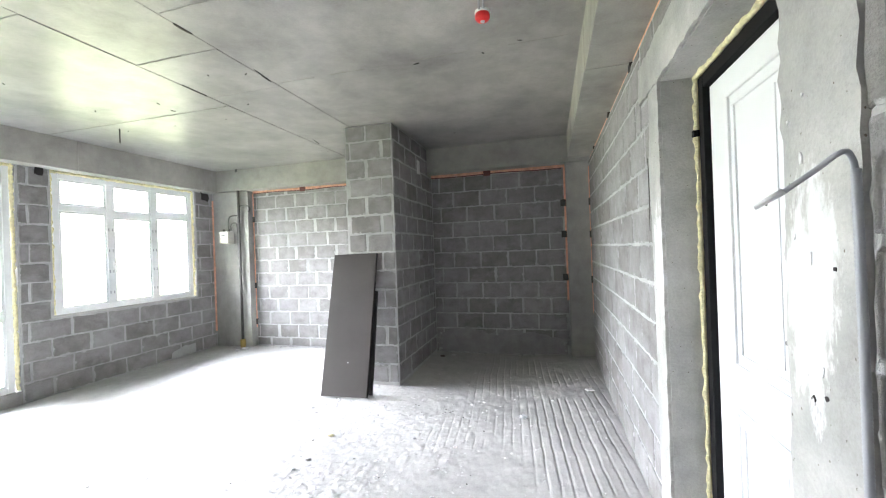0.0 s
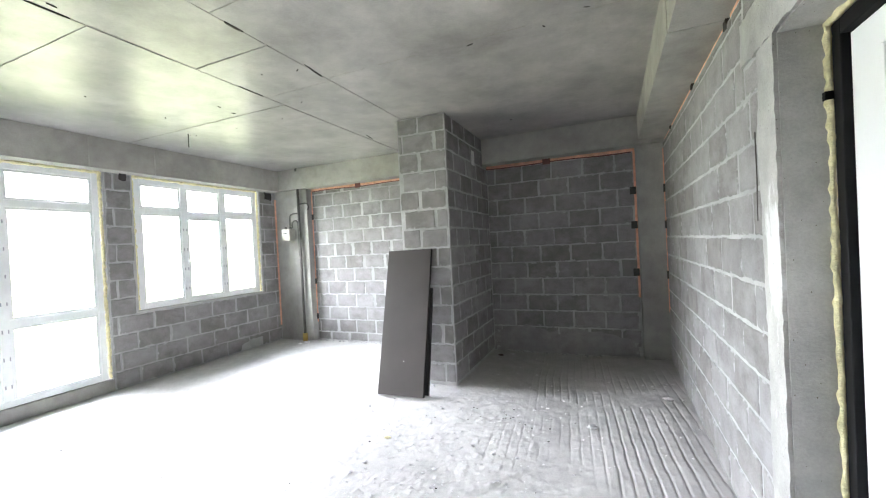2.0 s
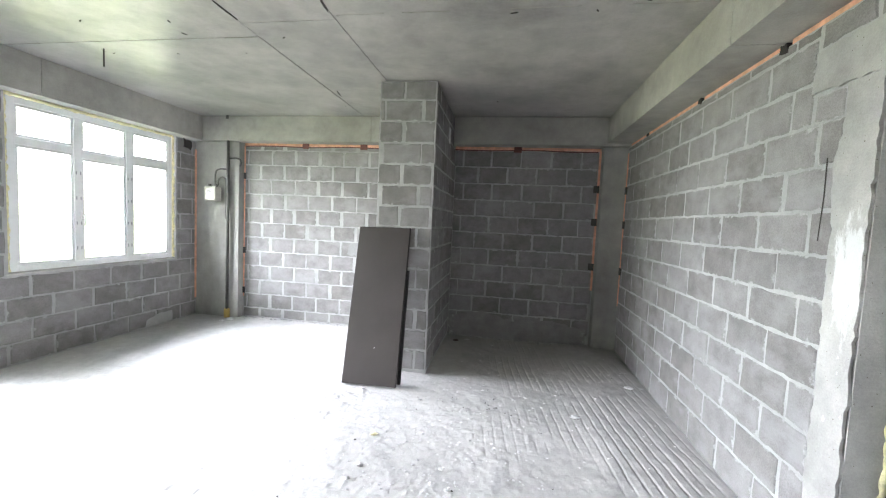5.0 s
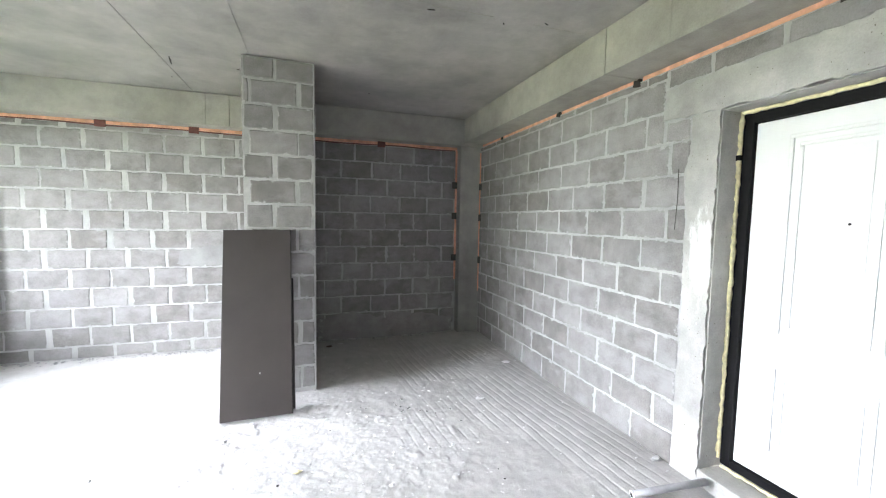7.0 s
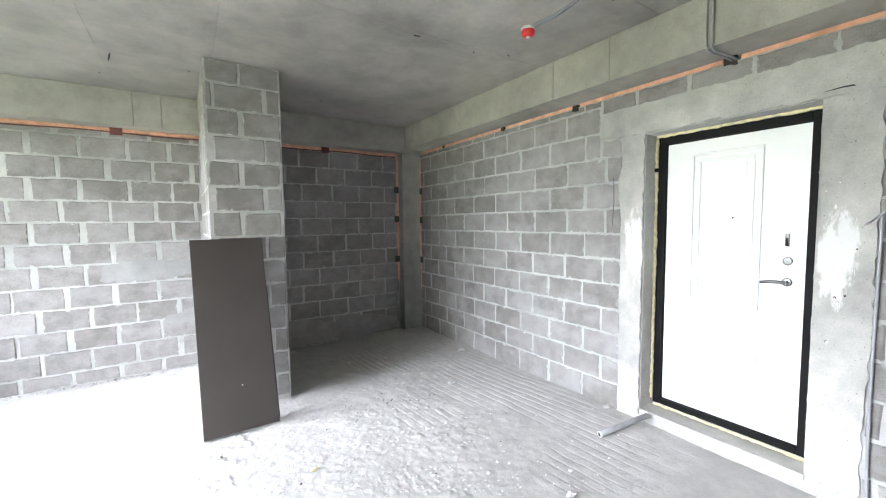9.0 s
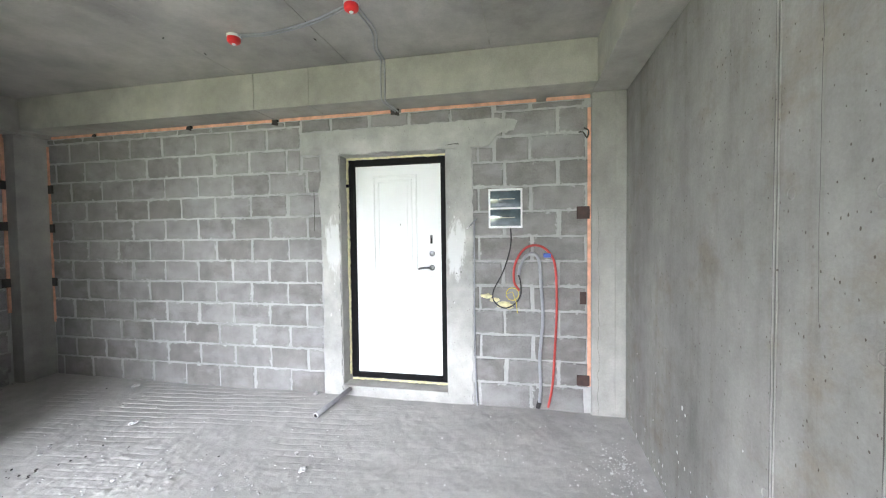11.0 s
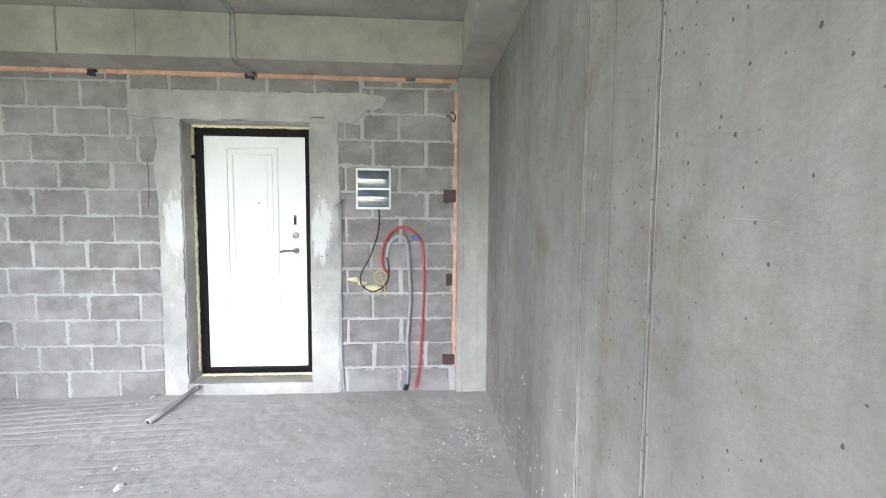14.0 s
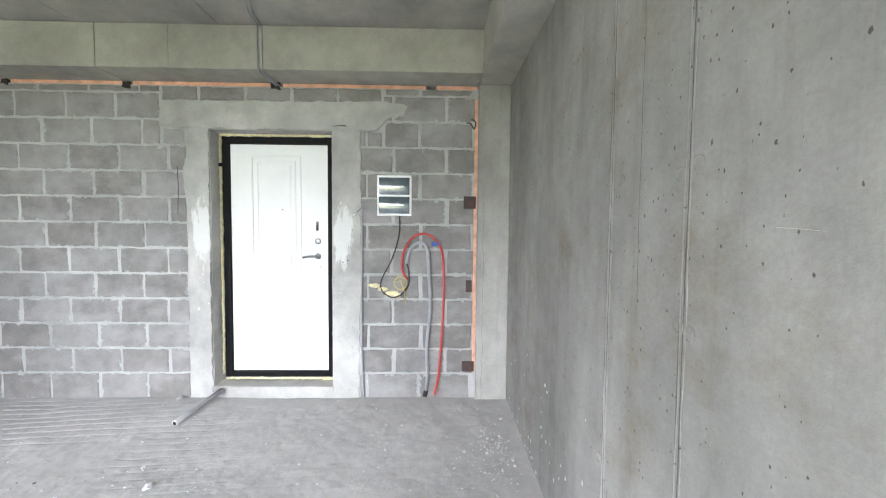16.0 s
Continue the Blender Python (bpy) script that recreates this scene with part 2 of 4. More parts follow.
M_YWIRE = plain("yellow_wire", (0.72, 0.58, 0.06), 0.5)
M_BLUE = plain("blue_tape", (0.05, 0.10, 0.42), 0.45)
M_SMOKED = plain("smoked_cover", (0.075, 0.105, 0.125), 0.09, vary=0.35, scale=14)
M_SMOKED.node_tree.nodes["Principled BSDF"].inputs["IOR"].default_value = 1.9
M_STEELPIPE = plain("grey_painted_pipe", (0.085, 0.083, 0.078), 0.55, vary=0.25, scale=16)
M_METER = plain("grey_meter_box", (0.40, 0.39, 0.34), 0.5)
M_OCHRE = plain("ochre_paint", (0.55, 0.40, 0.12), 0.6)
M_LAWN = plain("meadow", (0.16, 0.24, 0.07), 0.95, vary=0.5, scale=0.3)
M_ZINC = plain("zinc_tube", (0.36, 0.36, 0.37), 0.45, 0.3, vary=0.2)


# ---- mesh helpers ----
def box(bm, x0, x1, y0, y1, z0, z1):
    vs = [bm.verts.new((x, y, z)) for z in (z0, z1) for x, y in ((x0, y0), (x1, y0), (x1, y1), (x0, y1))]
    for f in ((3, 2, 1, 0), (4, 5, 6, 7), (0, 1, 5, 4), (1, 2, 6, 5), (2, 3, 7, 6), (3, 0, 4, 7)):
        bm.faces.new([vs[i] for i in f])
    return bm


def boxes(*list_of_boxes, bevel=0.0):
    bm = bmesh.new()
    for b in list_of_boxes:
        box(bm, *b)
    if bevel:
        bmesh.ops.bevel(bm, geom=list(bm.edges), offset=bevel, segments=2, affect="EDGES", profile=0.6)
    return bm


def prism(points, axis, a0, a1):
    """A flat outline, drawn out along an axis from a0 to a1."""
    bm = bmesh.new()

    def at(p, a):
        return {"x": (a, p[0], p[1]), "y": (p[0], a, p[1]), "z": (p[0], p[1], a)}[axis]
    lo = [bm.verts.new(at(p, a0)) for p in points]
    hi = [bm.verts.new(at(p, a1)) for p in points]
    bm.faces.new(lo)
    bm.faces.new(hi[::-1])
    for i in range(len(points)):
        j = (i + 1) % len(points)
        bm.faces.new((lo[j], lo[i], hi[i], hi[j]))
    bmesh.ops.recalc_face_normals(bm, faces=list(bm.faces))
    return bm


def ragged(points, step, jitter, seed):
    """An outline with wavering edges."""
    rng = random.Random(seed)
    out = []
    for i, p in enumerate(points):
        q = points[(i + 1) % len(points)]
        d = math.hypot(q[0] - p[0], q[1] - p[1])
        k = max(1, int(d / step))
        for s in range(k):
            t = s / k
            out.append((p[0] + (q[0] - p[0]) * t + rng.uniform(-jitter, jitter), p[1] + (q[1] - p[1]) * t + rng.uniform(-jitter, jitter)))
    return out


def smooth_line(pts, per=8):
    pts = [Vector(p) for p in pts]
    ext = [pts[0] * 2 - pts[1]] + pts + [pts[-1] * 2 - pts[-2]]
    out = []
    for i in range(1, len(ext) - 2):
        a, b, c, d = ext[i - 1:i + 3]
        for s in range(per):
            t = s / per
            out.append(0.5 * ((2 * b) + (c - a) * t + (2 * a - 5 * b + 4 * c - d) * t * t + (3 * b - a - 3 * c + d) * t ** 3))
    out.append(pts[-1])
    return out


def tube(pts, r, seg=10, ribs=0.0, pitch=0.006, bm=None):
    """A round bar, cable or hose along a line; ribs give a corrugated hose."""
    bm = bm or bmesh.new()
    line = [Vector(p) for p in pts]
    if ribs:
        fine, acc = [line[0]], 0.0
        for a, b in zip(line, line[1:]):
            k = max(1, int((b - a).length / (pitch / 2)))
            fine += [a.lerp(b, (s + 1) / k) for s in range(k)]
        line = fine
    up = Vector((0.13, 0.27, 0.95))
    prev = None
    for i, p in enumerate(line):
        t = (line[min(i + 1, len(line) - 1)] - line[max(i - 1, 0)]).normalized()
        s = t.cross(up)
        if s.length < 0.05:
            s = t.cross(Vector((1, 0.2, 0)))
        s.normalize()
        u = s.cross(t).normalized()
        rr = r * (1 - ribs * (i % 2))
        ring = [bm.verts.new(p + (s * math.cos(2 * math.pi * k / seg) + u * math.sin(2 * math.pi * k / seg)) * rr) for k in range(seg)]
        if prev:
            for k in range(seg):
                bm.faces.new((prev[k], prev[(k + 1) % seg], ring[(k + 1) % seg], ring[k]))
        else:
            bm.faces.new(ring[::-1])
        prev = ring
    bm.faces.new(prev)
    bmesh.ops.recalc_face_normals(bm, faces=list(bm.faces))
    return bm


def lathe(profile, seg=24, base=(0, 0, 0), axis="z"):
    """A turned body from (radius, height) pairs."""
    bm = bmesh.new()
    rings = []
    for r, h in profile:
        ring = []
        for k in range(seg):
            a = 2 * math.pi * k / seg
            x, y = r * math.cos(a), r * math.sin(a)
            v = {"z": (x, y, h), "x": (h, x, y), "y": (x, h, y)}[axis]
            ring.append(bm.verts.new(Vector(base) + Vector(v)))
        rings.append(ring)
    for a, b in zip(rings, rings[1:]):
        for k in range(seg):
            bm.faces.new((a[k], a[(k + 1) % seg], b[(k + 1) % seg], b[k]))
    bm.faces.new(rings[0][::-1])
    bm.faces.new(rings[-1])
    bmesh.ops.recalc_face_normals(bm, faces=list(bm.faces))
    return bm


def lump(center, size, seed, cuts=2, rough=0.25):
    bm = bmesh.new()
    bmesh.ops.create_icosphere(bm, subdivisions=cuts, radius=1.0)
    off = Vector((seed * 3.1, seed * 1.7, seed * 0.9))
    for v in bm.verts:
        k = 1 + rough * noise.noise(v.co * 1.7 + off) * 2
        v.co = Vector((v.co.x * size[0] * k, v.co.y * size[1] * k, v.co.z * size[2] * k)) + Vector(center)
    return bm


def add(name, bm, mat, parent=None, label="", category="", group="", kind="", smooth=False):
    me = bpy.data.meshes.new(name)
    bm.to_mesh(me)
    bm.free()
    me.materials.append(mat)
    if smooth:
        me.shade_smooth()
    ob = new(name, me)
    if parent is not None:
        ob.parent = parent
    return tagged(ob, label, category, group, kind)


def part(name, bm, mat, parent, label="", smooth=False):
    return add(name, bm, mat, parent, label, smooth=smooth)


def thing(name, label, category, at=(0, 0, 0), group="", kind=""):
    ob = new(name)
    ob.empty_display_size = 0.1
    ob.location = at
    return tagged(ob, label, category, group, kind)


def sub(ob, parent):
    """Makes ob a piece of a part; both are built in the place's own coordinates."""
    ob.parent = parent
    return ob


def under(ob, parent):
    """Makes ob, built in the place's own coordinates, a part of a thing that stands elsewhere."""
    ob.parent = parent
    ob.matrix_parent_inverse = Matrix.Translation(parent.location).inverted()
    return ob


# ---- plan, in metres ----
CEIL = 2.93
EAST, NORTH, SOUTH, WEST = 0.215, 5.40, -0.585, -5.80
BEAM_Z = 2.61
E_BEAM, N_BEAM, S_BEAM, W_BEAM = -0.05, 5.21, -0.33, -5.64
COL_X0, COL_X1, COL_Y = -2.535, -1.96, 3.91

# ---- large structure ----
def floor_rise(x):
    """The screed climbs a little towards the entrance wall."""
    return 0.033 * np.clip((x + 0.7) / 0.7, 0, 1)


def floor_mesh():
    """Rough screed: raked grooves along the entrance side, lumps and dust elsewhere."""
    xs = np.arange(-6.04, 0.5, 0.007)
    ys = np.arange(-0.9, 5.75, 0.009)
    X, Y = np.meshgrid(xs, ys)

    def lattice(cell, seed, sx=1.0, sy=1.0):
        """Smooth random field of that cell size, -1 to 1."""
        r = np.random.RandomState(seed)
        g = r.uniform(-1, 1, (int(8 / cell * sy) + 4, int(8 / cell * sx) + 4))
        u, w = (X + 6.5) / cell * sx, (Y + 1.0) / cell * sy
        i, j = u.astype(int), w.astype(int)
        fu, fw = u - i, w - j
        fu, fw = fu * fu * (3 - 2 * fu), fw * fw * (3 - 2 * fw)
        return (g[j, i] * (1 - fu) + g[j, i + 1] * fu) * (1 - fw) + (g[j + 1, i] * (1 - fu) + g[j + 1, i + 1] * fu) * fw

    def cloud(cell, seed, octaves=4):
        return sum(lattice(cell / 2 ** k, seed + k) * 0.55 ** k for k in range(octaves))
    h = 0.006 * cloud(1.1, 1) + 0.0035 * cloud(0.16, 11, 3)
    rake = np.clip((X + 1.35 + 0.5 * cloud(0.8, 21, 2)) / 0.6, 0, 1) * np.clip((Y - 1.0) / 1.7, 0.12, 1)
    wear = np.clip(0.55 + 0.9 * cloud(0.45, 31, 3), 0.0, 1)
    g = np.sin(2 * np.pi * (X + 0.10 * Y + 0.012 * cloud(0.9, 41, 2) + 0.004 * lattice(0.12, 45)) / 0.074)
    h -= rake * wear * 0.0068 * np.clip((g - 0.80) / 0.2, 0, 1)
    rough = np.clip(1.5 - np.abs(X + 2.35) / 1.25, 0, 1) * np.clip(1.45 - np.abs(Y - 2.3) / 1.3, 0, 1)
    clod = np.clip(cloud(0.085, 51, 3) - 0.5, 0, 0.8) + 0.6 * np.clip(0.25 - np.abs(lattice(0.075, 81) + 0.4 * lattice(0.04, 82)), 0, 1)
    patch = np.clip(0.4 + 1.1 * cloud(0.5, 61, 2), 0, 1)
    h += (0.06 + 1.2 * rough) * patch * 0.011 * clod
    h += (0.4 + 0.6 * rough) * 0.0016 * lattice(0.035, 71)
    crust = np.clip((cloud(0.06, 91, 3) - 0.16) / 0.09, 0, 1) * np.clip(0.1 + 1.7 * cloud(0.4, 101, 2), 0, 1)
    flakes = np.clip((cloud(0.026, 111, 2) - 0.28) / 0.14, 0, 1)
    h += (0.05 + 0.95 * rough) * (0.0028 * crust + 0.0013 * flakes)
    h = h - 0.004 + floor_rise(X)
    v = np.stack([X, Y, h], -1).reshape(-1, 3)
    w = len(xs)
    i = np.arange((len(ys) - 1) * w).reshape(len(ys) - 1, w)[:, :-1].reshape(-1)
    f = np.stack([i, i + 1, i + 1 + w, i + w], 1)
    me = bpy.data.meshes.new("floor")
    me.vertices.add(len(v))
    me.vertices.foreach_set("co", v.ravel())
    me.loops.add(len(f) * 4)
    me.loops.foreach_set("vertex_index", f.ravel())
    me.polygons.add(len(f))
    me.polygons.foreach_set("loop_start", np.arange(0, len(f) * 4, 4))
    me.update(calc_edges=True)
    me.validate()
    me.materials.append(M_SCREED)
    me.shade_smooth()
    return new("floor", me)


tagged(floor_mesh(), "rough dusty grey cement screed floor with raked grooves", "floor", kind="structure")
add("floor_slab", boxes((-6.05, 0.6, -0.9, 5.8, -0.3, -0.03)), M_PILLAR, None, "grey concrete floor slab under the screed", "floor", kind="structure")


def ceiling_mesh():
    """Board-marked slab: panels with narrow open seams between them."""
    bm = boxes((-6.05, 0.6, -0.9, 5.8, CEIL + 0.005, CEIL + 0.2))
    gx, gy = 0.003, 0.0016
    columns = [(-5.88, -3.205, (-0.58, 0.4, 1.38, 1.92, 2.93, 5.4)), (-3.195, -2.475, (-0.58, 0.9, 2.05, 2.18, 2.72, 5.4)), (-2.465, 0.21, (-0.58, 0.45, 1.62, 2.66)), (-2.465, 0.21, (2.66, 5.4))]
    rng = random.Random(8)
    for x0, x1, cuts in columns:
        for y0, y1 in zip(cuts, cuts[1:]):
            dz = rng.uniform(-0.002, 0.002)
            box(bm, x0 + gx, x1 - gx, y0 + gy, y1 - gy, CEIL + dz, CEIL + 0.006)
    return bm


add("ceiling", ceiling_mesh(), M_CEIL, None, "grey cast concrete ceiling with visible formwork seams", "ceiling", kind="structure")

# beams under the ceiling, along all four walls
TOP = CEIL - 0.003
add("beam_east", boxes((E_BEAM, 0.6, -0.33, 1.985, BEAM_Z, TOP), (E_BEAM + 0.003, 0.6, 1.989, 2.515, BEAM_Z + 0.002, TOP), (E_BEAM, 0.6, 2.519, 5.205, BEAM_Z, TOP), bevel=0.004), M_BEAM, None, "pale concrete ceiling beam above the entrance wall", "beam", kind="structure")
add("beam_north", boxes((-5.88, -3.094, N_BEAM, 5.8, BEAM_Z - 0.03, TOP - 0.002), (-3.09, -2.86, N_BEAM - 0.004, 5.8, BEAM_Z - 0.03, TOP - 0.002), (-2.856, 0.6, N_BEAM, 5.8, BEAM_Z - 0.03, TOP - 0.002), bevel=0.004), M_BEAM, None, "pale concrete ceiling beam above the block wall", "beam", kind="structure")
add("beam_south", boxes((-5.9, 0.6, -0.9, S_BEAM - 0.003, BEAM_Z + 0.002, TOP - 0.001), bevel=0.006), M_BEAM, None, "grey concrete ceiling beam along the cast wall", "beam", kind="structure")
add("beam_west", boxes((-6.05, W_BEAM, -0.33, 2.51, BEAM_Z - 0.04, TOP - 0.003), (-6.05, W_BEAM - 0.003, 2.514, 3.2, BEAM_Z - 0.04, TOP - 0.003), (-6.05, W_BEAM, 3.204, 5.207, BEAM_Z - 0.04, TOP - 0.003), bevel=0.004), M_BEAM, None, "pale concrete ceiling beam above the windows", "beam", kind="structure")

# cast walls and pillars
wall_south = add("wall_south", boxes((-6.3, 0.6, -0.9, SOUTH, -0.05, BEAM_Z)), M_WALL, None, "grey cast concrete wall with bubble holes", "wall", kind="structure")
add("pillar_south_east", boxes((0.175, 0.6, SOUTH + 0.002, -0.325, -0.05, BEAM_Z - 0.002), bevel=0.008), M_PILLAR, None, "pale cast concrete pillar in the corner", "pillar", kind="structure")
add("pillar_north_east", boxes((-0.075, 0.6, 5.255, 5.8, -0.05, BEAM_Z - 0.034), bevel=0.008), M_PILLAR, None, "pale cast concrete pillar in the alcove corner", "pillar", kind="structure")
add("pillar_north_west", boxes((-6.05, -5.10, 5.28, 5.8, -0.05, BEAM_Z - 0.036), bevel=0.008), M_PILLAR, None, "pale cast concrete pillar in the window corner", "pillar", kind="structure")

# block walls: the mortar body first, the blocks at the end of the file
D_Y0, D_Y1, D_Z0, D_Z1 = 0.86, 1.85, 0.112, 2.235      # entrance opening
W_TOP = 2.575
wall_east = add("wall_east", boxes((EAST, 0.6, -0.325, D_Y0, -0.05, W_TOP), (EAST, 0.6, D_Y1, 5.255, -0.05, W_TOP),
                                   (EAST, 0.6, D_Y0, D_Y1, D_Z1, W_TOP), (EAST, 0.6, D_Y0, D_Y1, -0.05, D_Z0)), M_MORTAR, None,
                "grey concrete block wall with pale mortar joints around the door", "wall", kind="structure")
wall_north = add("wall_north", boxes((-5.10, -0.075, NORTH, 5.8, -0.05, 2.54)), M_MORTAR, None, "grey concrete block wall with pale mortar joints", "wall", kind="structure")
wall_column = add("wall_column", boxes((COL_X0, COL_X1, COL_Y, 5.205, -0.05, TOP - 0.004), (COL_X0, COL_X1, 5.205, NORTH, -0.05, 2.54)), M_MORTAR, None,
                  "free-standing duct stub of grey concrete blocks", "wall", kind="structure")
G_Y0, G_Y1, G_Z0 = 0.72, 2.70, 0.125                  # balcony glazing
V_Y0, V_Y1, V_Z0 = 3.01, 4.91, 0.87                   # window
WT = BEAM_Z - 0.042
wall_west = add("wall_west", boxes((-6.05, WEST, -0.58, G_Y0, -0.05, WT), (-6.05, WEST, G_Y0, G_Y1, -0.05, G_Z0), (-6.05, WEST, G_Y1, V_Y0, -0.05, WT),
                                   (-6.05, WEST, V_Y0, V_Y1, -0.05, V_Z0), (-6.05, WEST, V_Y1, 5.28, -0.05, WT)), M_MORTAR, None,
                "grey concrete block wall around the tall windows", "wall", kind="structure")
# glowing sheet added outside as a light source for the room
add("backdrop", boxes((-30.2, -30, -45, 50, -12.0, 26)), M_GLOW_SHEET, None, "added glowing sheet for hazy white sky and pale green distance", "backdrop", kind="structure")
add("ground", boxes((-90, -8, -60, 60, -12.2, -12.0)), M_LAWN, None, "open green meadow far below the windows", "ground", kind="structure")


# ---- windows ----
def window(name, y0, y1, z0, z1, posts, rails, label, handles=()):
    """A plastic window: outer frame, posts, rails per bay and panes."""
    x0, x1, w = -5.90, -5.825, 0.06
    ob = thing(name, label, "window", (-5.86, (y0 + y1) / 2, z0), kind="structure")

    def p(n, b, m, lab="", parent=ob, smooth=False):
        o = add(n, b, m, None, lab, smooth=smooth)
        return under(o, parent)
    for n, b in (("frame_sill", (x0, x1, y0 + w, y1 - w, z0, z0 + w)), ("frame_head", (x0, x1, y0 + w, y1 - w, z1 - w, z1)),
                 ("frame_jamb", (x0, x1, y0, y0 + w, z0, z1)), ("frame_jamb", (x0, x1, y1 - w, y1, z0, z1))):
        p(n, boxes(b, bevel=0.006), M_PVC)
    edges = [y0 + w] + [q for c in posts for q in (c - 0.04, c + 0.04)] + [y1 - w]
    for c in posts:
        p("post", boxes((x0 + 0.003, x1 + 0.006, c - 0.04, c + 0.04, z0 + w, z1 - w), bevel=0.006), M_PVC)
    for i in range(len(posts) + 1):
        a, b = edges[2 * i], edges[2 * i + 1]
        zs = [z0 + w] + [q for r in sorted(rails[i]) for q in (r - 0.035, r + 0.035)] + [z1 - w]
        for r in rails[i]:
            p("rail", boxes((x0 + 0.003, x1 - 0.003, a, b, r - 0.035, r + 0.035), bevel=0.006), M_PVC)
        for c, d in zip(zs[::2], zs[1::2]):
            pane = p("pane", boxes((-5.872, -5.864, a - 0.004, b + 0.004, c - 0.004, d + 0.004)), M_GLASS, "clear double glazing")
            pane.visible_shadow = False
            e = 0.028
            bead = boxes((x1 - 0.022, x1 - 0.0045, a + 0.001, b - 0.001, c + 0.001, c + e), (x1 - 0.022, x1 - 0.0045, a + 0.001, b - 0.001, d - e, d - 0.001),
                         (x1 - 0.022, x1 - 0.0045, a + 0.001, a + e, c + e + 0.001, d - e - 0.001), (x1 - 0.022, x1 - 0.0045, b - e, b - 0.001, c + e + 0.001, d - e - 0.001), bevel=0.004)
            sub(add("glazing_bead", bead, M_PVC), pane)
    for c in posts:
        for k in range(int((z1 - z0 - 0.3) / 0.27)):
            zz = z0 + 0.2 + 0.27 * k
            for dy in (-0.022, 0.022):
                p("screw_cap", boxes((x1 + 0.005, x1 + 0.0085, c + dy - 0.005, c + dy + 0.005, zz - 0.018, zz + 0.018), bevel=0.001), M_GREY, "small grey fitting cover")
    for y, z in handles:
        hb = boxes((x1 + 0.004, x1 + 0.018, y - 0.014, y + 0.014, z - 0.04, z + 0.04), (x1 + 0.016, x1 + 0.04, y - 0.008, y + 0.008, z - 0.012, z + 0.012),
                   (x1 + 0.034, x1 + 0.048, y - 0.011, y + 0.011, z - 0.12, z + 0.012), bevel=0.003)
        p("handle", hb, M_WHITE, "white window handle")
    return ob


window("window_1", V_Y0 + 0.03, V_Y1 - 0.04, V_Z0 + 0.02, 2.54, (3.655, 4.245), ((2.14,), (2.10,), (2.14,)),
       "white plastic three-bay window with foam round its frame", [(3.69, 1.45)])
window("window_2", G_Y0 + 0.03, G_Y1 - 0.035, G_Z0 + 0.015, 2.54, (1.84,), ((2.10, 0.95), (2.14, 0.95)),
       "tall white plastic balcony glazing with a door leaf", [(1.78, 1.15)])


def foam_line(pts, r, seed, label, name="foam_seal"):
    rng = random.Random(seed)
    bm = bmesh.new()
    for a, b in zip(pts, pts[1:]):
        a, b = Vector(a), Vector(b)
        k = max(2, int((b - a).length / 0.025))
        line = [a.lerp(b, i / k) + Vector([rng.uniform(-1, 1) * r * 0.35 for _ in range(3)]) for i in range(k + 1)]
        prev = None
        for i, p in enumerate(line):
            t = (b - a).normalized()
            s = t.cross(Vector((0.3, 0.5, 0.81))).normalized()
            u = s.cross(t)
            rr = r * rng.uniform(0.65, 1.25)
            ring = [bm.verts.new(p + (s * math.cos(q) + u * math.sin(q)) * rr) for q in [2 * math.pi * j / 7 for j in range(7)]]
            if prev:
                for j in range(7):
                    bm.faces.new((prev[j], prev[(j + 1) % 7], ring[(j + 1) % 7], ring[j]))
            else:
                bm.faces.new(ring[::-1])
            prev = ring
        bm.faces.new(prev)
    bmesh.ops.recalc_face_normals(bm, faces=list(bm.faces))
    return add(name, bm, M_FOAM, None, label, "foam", kind="structure", smooth=True)


foam_line([(-5.83, V_Y0 + 0.012, V_Z0 + 0.02), (-5.83, V_Y0 + 0.012, 2.555), (-5.83, V_Y1 - 0.018, 2.555), (-5.83, V_Y1 - 0.018, V_Z0 + 0.02)], 0.019, 1, "yellow mounting foam round the window frame")
foam_line([(-5.83, G_Y1 - 0.015, G_Z0 + 0.03), (-5.83, G_Y1 - 0.015, 2.555), (-5.83, G_Y0 + 0.015, 2.555), (-5.83, G_Y0 + 0.015, G_Z0 + 0.03)], 0.019, 2, "yellow mounting foam round the balcony frame")
add("window_board", boxes((-5.90, -5.794, V_Y0 - 0.02, V_Y1 + 0.01, V_Z0 - 0.004, V_Z0 + 0.014), bevel=0.006), M_PLASTER, None, "white mortar bed under the window", "sill", kind="structure")
add("balcony_step", boxes((-5.90, -5.795, G_Y0 - 0.05, G_Y1 + 0.01, -0.02, G_Z0 + 0.012), bevel=0.008), M_PILLAR, None, "grey concrete threshold under the balcony glazing", "sill", kind="structure")

# orange foam strips between block walls and concrete
def strip(b, seed, name="joint_strip"):
    return add(name, boxes(b, bevel=0.004), M_FELT, None, "orange foam strip filling the joint above the blocks", "joint", kind="structure")


for k, (a, b) in enumerate(((-0.32, 0.02), (0.1, 1.26), (1.36, 2.45), (2.53, 3.41), (3.47, 4.6), (4.62, 5.25))):
    strip((EAST + 0.006 + 0.004 * (k % 2), 0.5, a, b, W_TOP + 0.004, BEAM_Z - 0.002), k)
strip((-5.09, COL_X0, NORTH - 0.012, 5.7, 2.543, 2.577), 2)
strip((COL_X1, -0.08, NORTH - 0.012, 5.7, 2.543, 2.577), 3)
strip((-0.103, -0.0765, NORTH - 0.02, 5.45, 0.75, 2.54), 4)
strip((-5.098, -5.078, NORTH - 0.012, 5.45, 0.3, 2.54), 5)
strip((WEST - 0.1, WEST + 0.012, 5.245, 5.277, 0.25, 2.45), 8)
